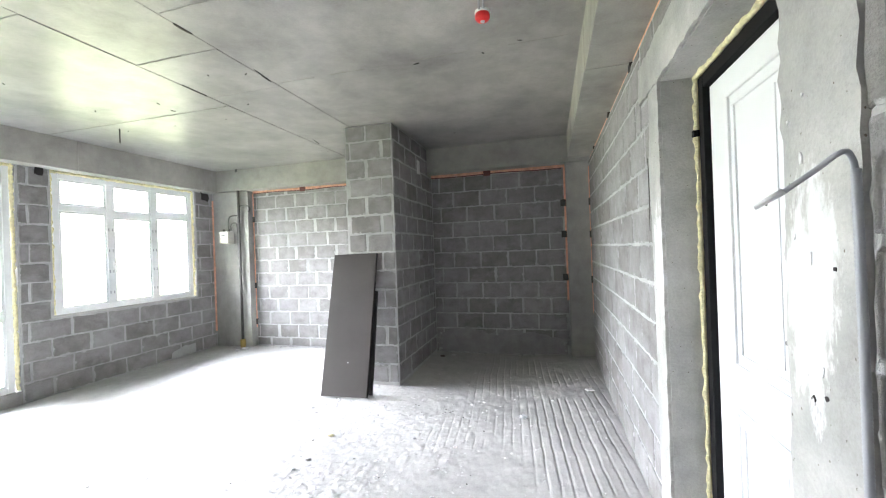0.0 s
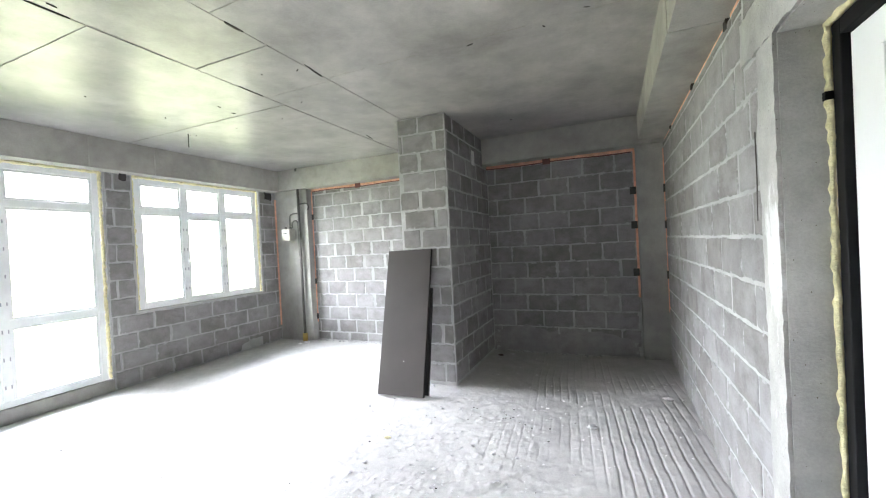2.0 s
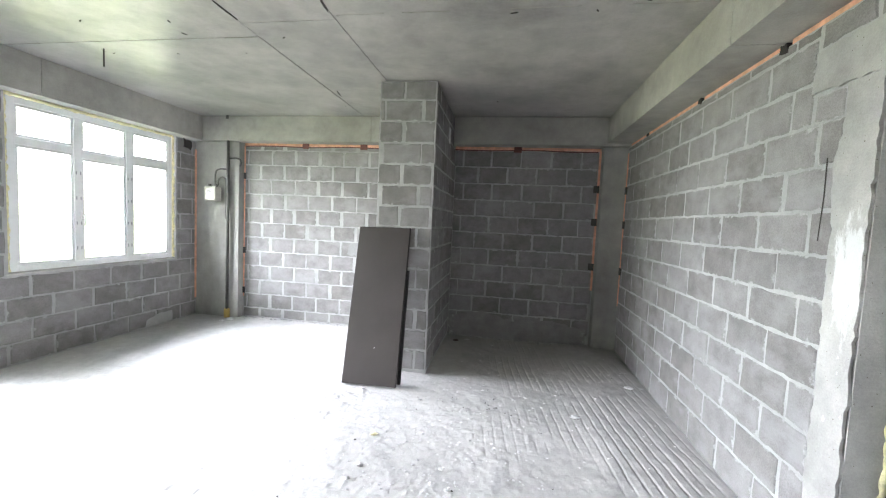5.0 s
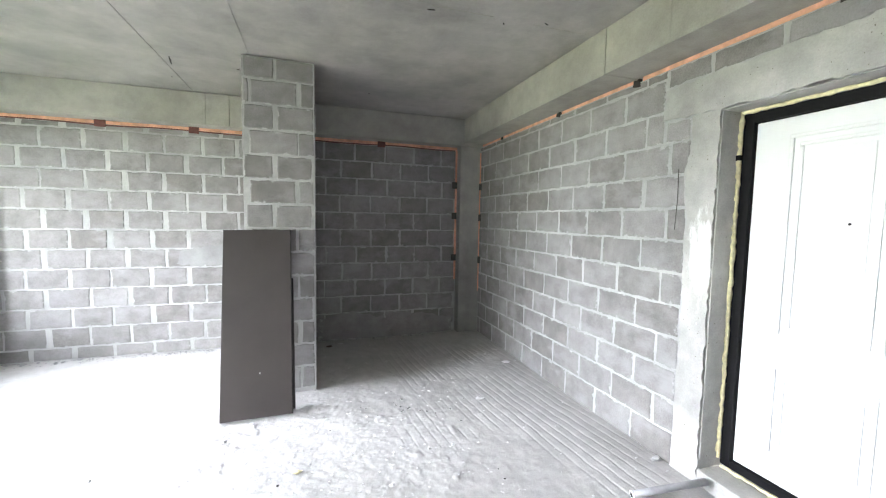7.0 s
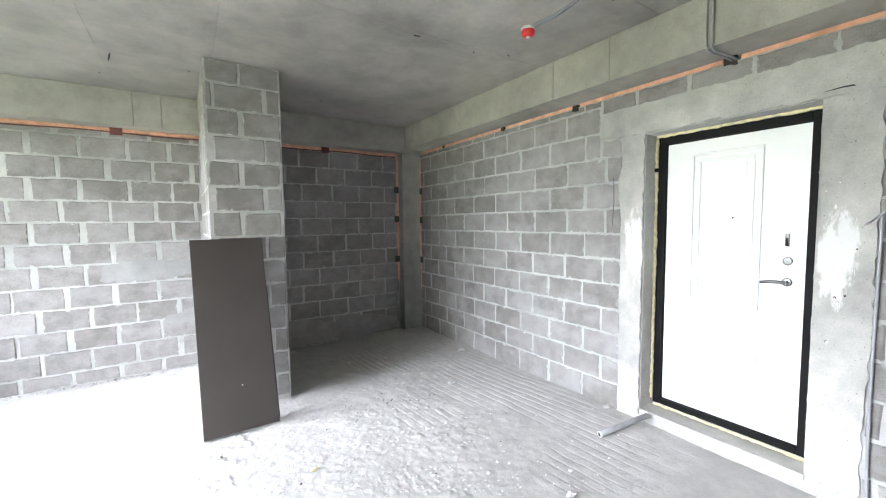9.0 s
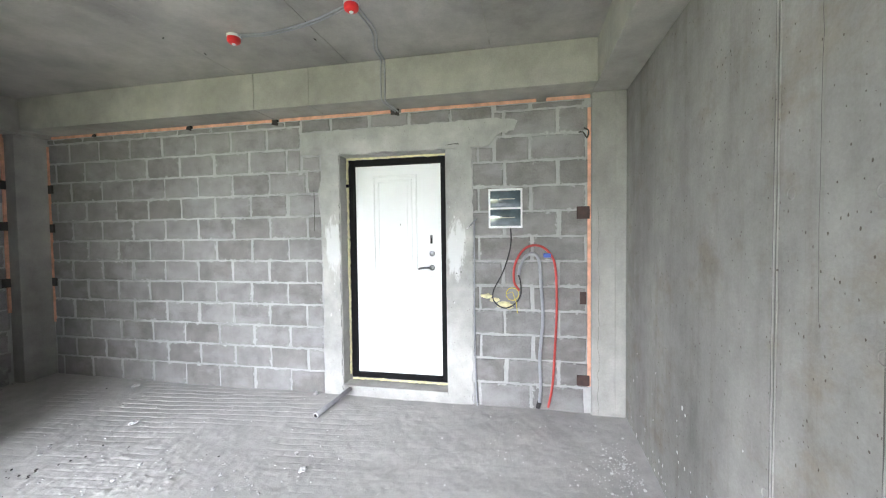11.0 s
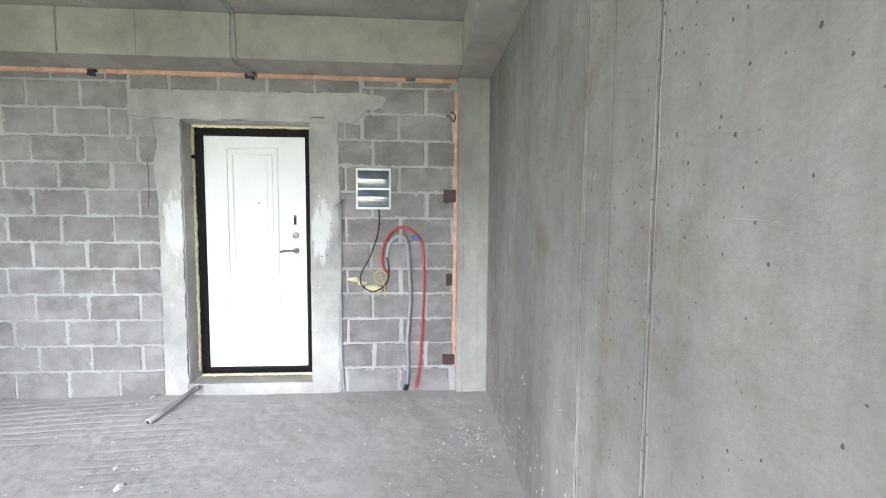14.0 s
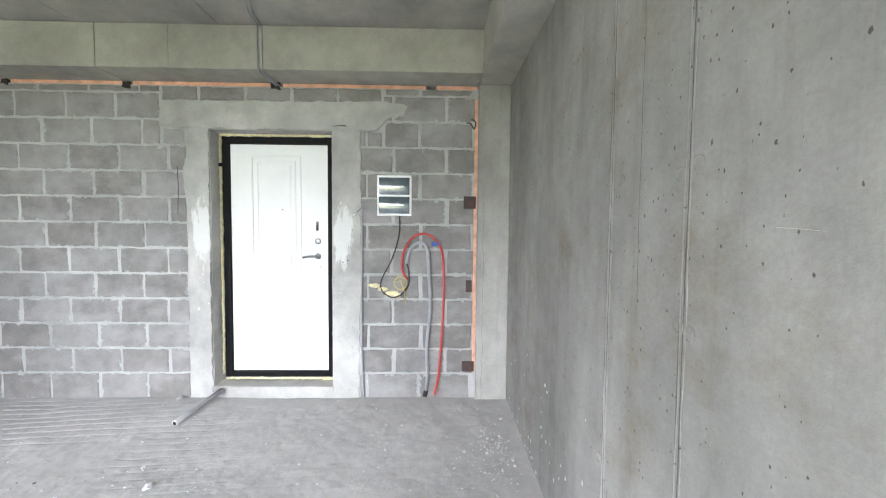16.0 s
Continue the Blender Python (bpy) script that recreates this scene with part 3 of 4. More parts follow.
strip((EAST - 0.012, 0.3, 5.225, 5.253, 0.6, 2.5), 6)
strip((EAST - 0.012, 0.3, -0.323, -0.296, 0.25, 2.5), 7)

# cement render round the entrance
def surround():
    pier_l = [(1.852, 0.0), (2.03, 0.0), (2.02, 0.9), (2.03, 1.6), (2.06, 1.85), (2.02, 2.1), (2.03, 2.237), (1.852, 2.237)]
    pier_r = [(0.645, 0.0), (0.858, 0.0), (0.858, 2.237), (0.64, 2.237), (0.63, 2.0), (0.63, 1.7), (0.635, 0.9)]
    head = [(2.24, 2.25), (2.22, 2.44), (1.6, 2.455), (0.9, 2.46), (0.42, 2.47), (0.25, 2.44), (0.28, 2.36), (0.42, 2.33), (0.5, 2.24), (0.9, 2.2375), (1.85, 2.2375), (2.0, 2.24)]
    for pts, seed, lab in ((pier_l, 1, "rendered grey door jamb"), (pier_r, 2, "rendered grey door jamb"), (head, 3, "rendered grey lintel above the door")):
        add("door_render", prism(ragged(pts, 0.035, 0.008, seed), "x", EAST - 0.014, EAST + 0.01), M_JAMB, None, lab + " of rough cement", "render", kind="structure")
    rng = random.Random(77)
    for _ in range(16):
        yy, zz = (rng.gauss(1.92, 0.025), rng.gauss(1.2, 0.28)) if rng.random() < 0.55 else (rng.gauss(0.78, 0.03), rng.gauss(1.25, 0.3))
        if not (1.86 < yy < 2.0 or 0.69 < yy < 0.85) or not 0.3 < zz < 2.1:
            continue
        r = rng.uniform(0.003, 0.009)
        o = [(yy + r * math.cos(a) * rng.uniform(0.4, 1.1), zz + r * 1.8 * math.sin(a) * rng.uniform(0.4, 1.2)) for a in np.linspace(0, 5.6, 9)]
        add("filler_patch", prism(o, "x", EAST - 0.0158, EAST - 0.01), M_SKIM, None, "fleck of white filler on the door jamb", "filler", kind="structure")
    add("lintel_crack", prism(ragged([(0.74, 2.268), (0.79, 2.271), (0.86, 2.264), (0.855, 2.269), (0.79, 2.278), (0.75, 2.274)], 0.03, 0.002, 4), "x", EAST - 0.0155, EAST), M_GASH, None, "dark open crack in the lintel render", "crack", kind="structure")
    for yy, zz, r in ((0.775, 1.165, 0.007), (0.735, 1.18, 0.006), (0.80, 0.92, 0.006), (0.70, 1.43, 0.005)):
        o = [(yy + r * math.cos(a) * rng.uniform(0.7, 1.1), zz + r * math.sin(a) * rng.uniform(0.7, 1.2)) for a in np.linspace(0, 5.6, 8)]
        add("anchor_hole", prism(o, "x", EAST - 0.0156, EAST - 0.008), M_GASH, None, "small dark anchor hole in the door jamb", "hole", kind="structure")
    add("door_threshold", boxes((EAST - 0.012, 0.36, D_Y0 + 0.001, D_Y1 - 0.001, -0.02, D_Z0 + 0.010), bevel=0.006), M_PLASTER, None, "grey cement threshold under the entrance door", "sill", kind="structure")
    add("door_reveal", boxes((EAST, 0.36, D_Y1 - 0.006, D_Y1 + 0.01, D_Z0, D_Z1), (EAST, 0.36, D_Y0 - 0.01, D_Y0 + 0.006, D_Z0, D_Z1), (EAST, 0.36, D_Y0 - 0.01, D_Y1 + 0.01, D_Z1 - 0.006, D_Z1 + 0.01)), M_PLASTER, None, "grey cement reveal of the entrance opening", "render", kind="structure")


surround()
foam_line([(0.354, 1.836, 0.18), (0.354, 1.836, 2.222), (0.354, 0.874, 2.222), (0.354, 0.874, 0.18)], 0.0125, 3, "yellow mounting foam round the entrance door")
foam_line([(0.352, 1.82, 0.138), (0.352, 0.88, 0.138)], 0.010, 4, "yellow mounting foam under the entrance door")


# ---- entrance door ----
def entrance_door():
    door = thing("door_1", "closed white entrance door with two moulded panels in a black frame", "door", (0.37, 1.355, 0.146), kind="structure")
    y0, y1, z0, z1, w = 0.883, 1.829, 0.146, 2.212, 0.057

    def p(n, b, m, lab="", parent=door, smooth=False):
        return under(add(n, b, m, None, lab, smooth=smooth), parent)
    for n, b in (("frame_jamb", (0.36, 0.46, y0, y0 + w, z0, z1)), ("frame_jamb", (0.36, 0.46, y1 - w, y1, z0, z1)),
                 ("frame_head", (0.36, 0.46, y0 + w, y1 - w, z1 - w, z1)), ("frame_sill", (0.36, 0.46, y0 + w, y1 - w, z0, z0 + 0.045))):
        p(n, boxes(b, bevel=0.004), M_BLACK, "black powder-coated frame")
    bm = boxes((0.385, 0.45, y0 + w + 0.003, y1 - w - 0.003, z0 + 0.05, z1 - w - 0.004), bevel=0.003)
    leaf = p("leaf", bm, M_DOOR)

    def q(n, b, m, lab="", smooth=False):
        return sub(add(n, b, m, None, lab, smooth=smooth), leaf)
    for a, b, c, d in ((1.17, 1.60, 0.99, 2.06), (1.17, 1.60, 0.34, 0.84)):
        for k, (inset, proud) in enumerate(((0.0, 0.010), (0.045, 0.007))):
            ya, yb, za, zb = a + inset, b - inset, c + inset, d - inset
            t = 0.02
            m = boxes((0.385 - proud, 0.386, ya, yb, za, za + t), (0.385 - proud, 0.386, ya, yb, zb - t, zb), (0.385 - proud, 0.386, ya, ya + t, za + t, zb - t),
                      (0.385 - proud, 0.386, yb - t, yb, za + t, zb - t), bevel=0.0045)
            q("moulding", m, M_DOOR)
        q("panel_field", boxes((0.381, 0.386, a + 0.09, b - 0.09, c + 0.09, d - 0.09), bevel=0.002), M_DOOR)
    rose = q("handle_rose", lathe([(0.026, 0.0), (0.026, -0.006), (0.022, -0.01), (0.012, -0.011), (0.011, -0.045)], 24, (0.385, 1.03, 1.20), "x"), M_CHROME, "chrome rose", smooth=False)
    q("lever", tube(smooth_line([(0.34, 1.03, 1.20), (0.335, 1.06, 1.202), (0.335, 1.11, 1.20), (0.342, 1.15, 1.191)]), 0.0095, 10), M_CHROME, "chrome lever handle", smooth=True)
    q("lock_cylinder", lathe([(0.025, 0.0), (0.025, -0.006), (0.02, -0.01), (0.008, -0.011), (0.008, -0.018)], 24, (0.385, 1.03, 1.33), "x"), M_CHROME, "chrome lock escutcheon")
    q("lock_cylinder", lathe([(0.027, 0.0), (0.027, -0.006), (0.02, -0.01), (0.008, -0.011)], 24, (0.385, 1.035, 1.10), "x"), M_WHITE, "pale lock escutcheon")
    q("keyhole_cover", boxes((0.376, 0.386, 1.025, 1.047, 1.42, 1.50), bevel=0.004), M_CHROME, "narrow chrome keyhole cover")
    q("keyhole", boxes((0.373, 0.377, 1.030, 1.042, 1.425, 1.475)), M_BLACK)
    q("peephole", lathe([(0.013, 0.0), (0.013, -0.003), (0.009, -0.004)], 20, (0.385, 1.33, 1.60), "x"), M_WHITE, "pale peephole rim")
    q("peephole_lens", lathe([(0.006, 0.0), (0.005, -0.002)], 16, (0.381, 1.33, 1.60), "x"), M_BLACK)
    p("frame_lug", boxes((0.335, 0.36, 1.822, 1.848, 1.955, 1.985), bevel=0.003), M_BLACK, "black mounting lug")
    return door


entrance_door()


# ---- marks on the concrete ----
def wall_ridges():
    """Formwork ridges with dark lines for their shade, tie discs and splashes on the cast wall."""
    rng = random.Random(21)
    for x, gap in ((-1.70, 0.018), (-2.115, 0.02)):
        for dx in (-gap / 2, gap / 2):
            pts = [(x + dx + rng.uniform(-0.003, 0.003), SOUTH + 0.001, z) for z in np.linspace(0.0, BEAM_Z, 22)]
            add("formwork_ridge", tube(pts, 0.0026, 6), M_WALL, None, "thin raised mortar ridge left by formwork boards", "ridge", kind="structure", smooth=True)
        # thin dark tubes put in the shade beside and between the ridges
        pts = [(x + 0.014 + rng.uniform(-0.0015, 0.0015), SOUTH + 0.0002, z) for z in np.linspace(0.0, BEAM_Z, 22)]
        add("ridge_shade_line", tube(pts, 0.0019, 5), M_STEELPIPE, None, "thin dark line for the shade beside the formwork ridge", "seam", kind="structure")
        pts = [(x - 0.001 + rng.uniform(-0.0015, 0.0015), SOUTH + 0.0002, z) for z in np.linspace(0.0, BEAM_Z, 22)]
        add("ridge_shade_line", tube(pts, 0.0017, 5), M_STEELPIPE, None, "thin dark line for the shade between the formwork ridges", "seam", kind="structure")
    pts = [(0.174, -0.50 + rng.uniform(-0.002, 0.002), z) for z in np.linspace(0.0, BEAM_Z - 0.01, 14)]
    add("formwork_ridge", tube(pts, 0.003, 6), M_PILLAR, None, "thin raised ridge on the corner pillar", "ridge", kind="structure", smooth=True)
    pts = [(0.1746, -0.375 + rng.uniform(-0.008, 0.008), z) for z in np.linspace(0.0, 1.7, 34)]
    add("wall_crack", tube(pts, 0.0009, 5), M_STEELPIPE, None, "thin wavering crack in the corner pillar", "crack", kind="structure")
    for x, z, s in ((-2.41, 1.454, 0.045), (-2.66, 1.60, 0.02)):
        add("wall_scratch", tube([(x - s, SOUTH + 0.0004, z - 0.004), (x, SOUTH + 0.0008, z), (x + s, SOUTH + 0.0004, z + 0.002)], 0.0009, 5), M_PLASTER, None, "short pale scratch on the cast wall", "scratch", kind="structure")
    pts = [(-1.89 + rng.uniform(-0.004, 0.004), SOUTH + 0.0002, z) for z in np.linspace(1.25, BEAM_Z, 22)]
    add("wall_crack", tube(pts, 0.0007, 5), M_STEELPIPE, None, "thin dark crack in the cast concrete wall", "crack", kind="structure")
    for x, z in ((-2.148, 1.605), (-2.085, 1.585), (-2.138, 1.202), (-2.098, 1.212), (-1.77, 1.61), (-1.665, 0.62)):
        disc = lathe([(0.021, 0.0), (0.021, 0.003), (0.017, 0.004), (0.016, 0.0015), (0.0, 0.001)], 20, (x, SOUTH - 0.0015, z), "y")
        add("tie_hole", disc, M_WALL, None, "filled round formwork tie hole in the wall", "tie hole", kind="structure")
    for k in range(80):
        x, z = rng.uniform(-2.6, 0.05), abs(rng.gauss(0, 0.33)) + 0.02
        if z > 1.2:
            continue
        r = rng.uniform(0.003, 0.009) * (2.4 if k < 5 else 1)
        o = [(x + r * math.cos(a) * rng.uniform(0.5, 1.2), z + r * math.sin(a) * rng.uniform(0.6, 1.8)) for a in np.linspace(0, 5.5, 8)]
        add("plaster_splash", prism(o, "y", SOUTH - 0.001, SOUTH + 0.0015), M_SKIM, None, "small white plaster splash on the wall", "splash", kind="structure")


wall_ridges()


def gash(x, y, length, width, turn, seed):
    rng = random.Random(seed)
    o = []
    for s in np.linspace(-1, 1, 9):
        o.append((s * length / 2, width * (1 - s * s) * rng.uniform(0.5, 1.2) + 0.002))
    for s in np.linspace(1, -1, 9):
        o.append((s * length / 2, -width * (1 - s * s) * rng.uniform(0.3, 0.9) - 0.002))
    c, d = math.cos(radians(turn)), math.sin(radians(turn))
    o = [(x + a * c - b * d, y + a * d + b * c) for a, b in o]
    add("seam_gash", prism(o, "z", CEIL - 0.0035, CEIL + 0.004), M_GASH, None, "dark gash in the ceiling seam", "gash", kind="structure")


gash(-2.472, 1.79, 0.13, 0.012, 88, 1)
gash(-2.468, 2.50, 0.24, 0.009, 98, 2)
gash(-2.47, 1.0, 0.16, 0.008, 90, 3)
gash(-3.2, 1.2, 0.2, 0.006, 90, 4)
gash(-3.2, 2.55, 0.25, 0.005, 91, 5)
gash(-3.15, 4.3, 0.2, 0.006, 100, 7)
for k in range(26):
    q = random.Random(70 + k)
    gash(q.uniform(-5.2, 0), q.uniform(0.3, 5), q.uniform(0.02, 0.05), q.uniform(0.002, 0.004), q.uniform(0, 180), k + 20)

rng_fin = random.Random(90)
for y, x0, x1 in ((0.45, -2.4, -0.1), (1.62, -2.45, -0.1), (2.66, -2.45, -0.1), (1.38, -5.6, -3.25), (2.93, -5.6, -3.25), (2.05, -3.18, -2.49)):
    x = x0
    while x < x1:
        run = rng_fin.uniform(0.15, 0.6)
        e = min(x + run, x1)
        pts = [(q, y + rng_fin.uniform(-0.004, 0.004), CEIL - 0.001) for q in np.linspace(x, e, 8)]
        add("seam_fin", tube(pts, rng_fin.uniform(0.0025, 0.0045), 6), M_BEAM, None, "thin pale cement fin along a ceiling seam", "fin", kind="structure", smooth=True)
        x = e + rng_fin.uniform(0.05, 0.4)

for y, z, s in ((2.49, 2.575, 0.035), (3.44, 2.585, 0.025), (4.61, 2.585, 0.02), (1.31, 2.59, 0.04)):
    o = ragged([(y - s, z - s * 1.1), (y + s, z - s * 0.7), (y + s * 0.8, z + s * 0.6), (y - s * 0.7, z + s * 0.7)], 0.02, 0.006, int(y * 100))
    add("wall_gap", prism(o, "x", EAST - 0.009, EAST + 0.02), M_GASH, None, "dark unfilled gap at the top of the block wall", "gap", kind="structure")
for x0, x1, z0, z1, k in ((-3.45, -2.62, 1.0, 1.235, 1), (-2.95, -2.6, 0.5, 0.66, 3)):
    o = ragged([(x0, z0 + 0.02), (x0 + 0.25, z0), (x1, z0 + 0.05), (x1 + 0.03, z1 - 0.03), (x0 + 0.3, z1), (x0 + 0.02, z1 - 0.06)], 0.035, 0.016, k)
    add("mortar_patch", prism(o, "y", NORTH - 0.0085, NORTH), M_SMEAR, None, "smeared patch of grey mortar on the block wall", "mortar", kind="structure")
o = ragged([(-1.93, 0.0), (-0.12, 0.0), (-0.12, 0.2), (-0.5, 0.3), (-1.0, 0.24), (-1.5, 0.36), (-1.93, 0.28)], 0.06, 0.02, 12)
add("mortar_patch", prism(o, "y", NORTH - 0.0085, NORTH), M_BLOCK, None, "smeared cement wash along the alcove wall foot", "mortar", kind="structure")
o = ragged([(4.42, 0.0), (4.85, 0.0), (4.84, 0.14), (4.6, 0.15), (4.45, 0.08)], 0.05, 0.012, 9)
add("mortar_patch", prism(o, "x", WEST, WEST + 0.009), M_MORTAR, None, "smeared patch of pale mortar at the wall foot", "mortar", kind="structure")


def crumbs(x0, x1, y, reach, count, seed):
    """Broken mortar crumbs swept against the foot of a wall."""
    rng = random.Random(seed)
    bm = bmesh.new()
    for _ in range(count):
        x, yy = rng.uniform(x0, x1), y - abs(rng.gauss(0, reach))
        q = rng.uniform(0.004, 0.011) * (2.0 if rng.random() < 0.08 else 1.0)
        z = float(floor_rise(x)) + q * 0.4
        turn = rng.uniform(0, 6.3)
        ring = [bm.verts.new((x + q * rng.uniform(0.7, 1.3) * math.cos(turn + k * 1.257), yy + q * rng.uniform(0.6, 1.1) * math.sin(turn + k * 1.257), z + q * rng.uniform(-0.2, 0.2))) for k in range(5)]
        top, low = bm.verts.new((x, yy, z + q * rng.uniform(0.5, 0.9))), bm.verts.new((x, yy, z - q * 0.8))
        for k in range(5):
            bm.faces.new((ring[k], ring[(k + 1) % 5], top))
            bm.faces.new((ring[(k + 1) % 5], ring[k], low))
    return bm


add("mortar_crumbs", crumbs(-5.05, COL_X0 - 0.02, NORTH - 0.012, 0.06, 260, 31), M_SMEAR, None, "grey mortar crumbs along the foot of the block wall", "rubble", kind="stuff")
add("mortar_crumbs", crumbs(COL_X1 + 0.02, -0.1, NORTH - 0.012, 0.05, 130, 32), M_SMEAR, None, "grey mortar crumbs along the foot of the alcove wall", "rubble", kind="stuff")


# ---- steel ties in the wall joints ----
def tie_plate(cx, cy, cz, w, h, axis, label, mat=M_RUST):
    t = 0.004
    if axis == "y":
        b = boxes((cx - w / 2, cx + w / 2, cy - t, cy + t, cz - h / 2, cz + h / 2), (cx - w / 2, cx + w / 2, cy, cy + 0.06, cz + h / 2 - t, cz + h / 2), bevel=0.0015)
    else:
        b = boxes((cx - t, cx + t, cy - w / 2, cy + w / 2, cz - h / 2, cz + h / 2), (cx, cx + 0.05, cy - w / 2, cy - w / 2 + t, cz - h / 2, cz + h / 2), bevel=0.0015)
    return add("wall_tie", b, mat, None, label, "wall tie", "steel wall ties")


for x in (-4.12, -3.25, -1.13):
    tie_plate(x, NORTH - 0.024, 2.55, 0.10, 0.085, "y", "reddish primed steel tie plate at the top of the block wall")
for z in (2.06, 1.64, 1.06):
    tie_plate(-0.115, NORTH - 0.024, z, 0.07, 0.09, "y", "small dark steel tie plate beside the pillar", M_DARK)
    tie_plate(EAST - 0.018, 5.215, z - 0.02, 0.05, 0.09, "x", "small dark steel tie plate beside the pillar", M_DARK)
for z in (2.1, 1.0, 0.4):
    tie_plate(-5.075, NORTH - 0.022, z, 0.04, 0.09, "y", "small dark steel tie plate beside the pillar", M_DARK)
for z, w, h in ((1.665, 0.10, 0.10), (0.975, 0.05, 0.10), (0.30, 0.10, 0.085)):
    tie_plate(EAST - 0.018, -0.262, z, w, h, "x", "dark brown steel tie plate beside the pillar", M_BROWN)
add("tie_wire", tube(smooth_line([(EAST - 0.005, -0.23, 2.31), (EAST - 0.03, -0.26, 2.30), (EAST - 0.02, -0.29, 2.26), (EAST - 0.03, -0.30, 2.31), (EAST - 0.01, -0.27, 2.34)]), 0.006, 6), M_DARK, None,
    "bent dark steel wire sticking out of the joint", "wire")
for x0, x1 in ((-5.06, COL_X0 + 0.01), (COL_X1 - 0.01, -0.12)):
    pts = [(x, NORTH - 0.016 + 0.004 * math.sin(x * 9), 2.533 + 0.006 * math.sin(x * 5)) for x in np.linspace(x0, x1, 30)]
    add("joint_bar", tube(pts, 0.007, 7), M_RUST, None, "rusty reinforcing bar lying in the wall joint", "steel bar")
add("joint_bar", tube([(EAST - 0.006, 2.105, 1.93), (EAST - 0.0065, 2.10, 1.75), (EAST - 0.006, 2.11, 1.55)], 0.0025, 6), M_DARK, None, "thin dark steel wire standing in a joint", "steel bar")
add("ceiling_rod", tube([(-4.78, 3.06, CEIL + 0.01), (-4.78, 3.06, 2.775)], 0.006, 8), M_DARK, None, "thin dark steel rod hanging from the ceiling", "steel rod")
add("wall_tag", boxes((COL_X1 + 0.004, COL_X1 + 0.012, 4.74, 4.84, 2.5, 2.68), bevel=0.002), M_SKIM, None, "pale mortar smear on the side of the block stub", "mortar", kind="structure")


# ---- leaning board ----
def leaning_board(top, foot, width, label, plain_face=True):
    top, foot = Vector(top), Vector(foot)
    axis = (top - foot).normalized()
    length, thick = (top - foot).length, 0.03
    board = thing("leaning_board", label, "board", foot, "leaning boards")
    side = Vector((1, 0.0, 0)) - axis * axis.x
    side.normalize()
    nrm = side.cross(axis)
    m = Matrix((side, nrm, axis)).transposed().to_4x4()
    m.translation = foot

    def lay(name, b, mat, lab=""):
        for v in b.verts:
            v.co = m @ v.co
        return under(add(name, b, mat, None, lab), board)
    s = -1 if nrm.y > 0 else 1
    y0, y1 = sorted((0.0, s * -thick))
    face0, face1 = sorted((0.0, s * 0.0025))
    lay("core", boxes((-width / 2, width / 2, y0, y1, 0, length), bevel=0.003), M_EDGE, "dark panel edge")
    if not plain_face:
        return board
    lay("face", boxes((-width / 2 + 0.004, width / 2 - 0.004, face0, face1, 0.004, length - 0.004), bevel=0.001), M_BOARD, "matt dark brown face")
    lay("screw", lathe([(0.006, 0.0), (0.005, s * 0.004)], 10, (0.02, 0, 0.34), "y"), M_SKIM, "pale screw head")
    return board


leaning_board((-2.425, 3.862, 1.475), (-2.405, 3.455, 0.012), 0.525, "dark brown flat panel leaning against the block stub")
leaning_board((-2.225, 3.800, 1.06), (-2.205, 3.535, 0.012), 0.16, "narrow black offcut standing behind the leaning panel", False)


# ---- fire detectors and their conduits ----
def detector(x, y):
    d = thing("fire_detector", "red heat detector on a white base under the ceiling", "fire detector", (x, y, CEIL), "fire detectors")
    under(add("base", lathe([(0.046, 0.0), (0.048, -0.010), (0.043, -0.018)], 28, (x, y, CEIL), "z"), M_WHITE, None, "white plastic base", smooth=False), d)
    body = under(add("body", lathe([(0.043, -0.018), (0.045, -0.026), (0.045, -0.044), (0.038, -0.055), (0.022, -0.061), (0.006, -0.062)], 28, (x, y, CEIL), "z"), M_ALARM, None, "red plastic body", smooth=True), d)
    sub(add("sensor", lathe([(0.014, -0.061), (0.012, -0.067), (0.004, -0.068)], 16, (x, y, CEIL), "z"), M_WHITE, None, "pale sensor tip"), body)
    return d


detector(-0.65, 2.21)
detector(-0.84, 1.23)
for k, dx in enumerate((-0.012, 0.014)):
    zc = CEIL - 0.009
    c1 = smooth_line([(-0.65 + dx, 2.16, zc), (-0.63 + dx, 1.95, zc), (-0.69 + dx, 1.6, zc), (-0.81 + dx, 1.28, zc)])
    add("ceiling_conduit", tube(c1, 0.007, 8, 0.14, 0.007), M_GREY, None, "thin grey corrugated conduit clipped under the ceiling", "conduit", "ceiling conduits", smooth=True)
    c2 = smooth_line([(-0.80, 1.22 + dx, zc), (-0.5, 1.22 + dx, zc), (-0.25, 1.30 + dx, zc), (E_BEAM - 0.02, 1.315 + dx, zc - 0.004), (E_BEAM - 0.011, 1.317 + dx * 1.3, 2.85),
                      (E_BEAM - 0.011, 1.317 + dx * 1.3, 2.66), (E_BEAM + 0.0, 1.312 + dx, BEAM_Z - 0.018), (0.1, 1.30 + dx, BEAM_Z - 0.022), (EAST + 0.01, 1.29 + dx, BEAM_Z - 0.028)])
    add("ceiling_conduit", tube(c2, 0.007, 8, 0.14, 0.007), M_GREY, None, "thin grey corrugated conduit running over the beam to the wall", "conduit", "ceiling conduits", smooth=True)


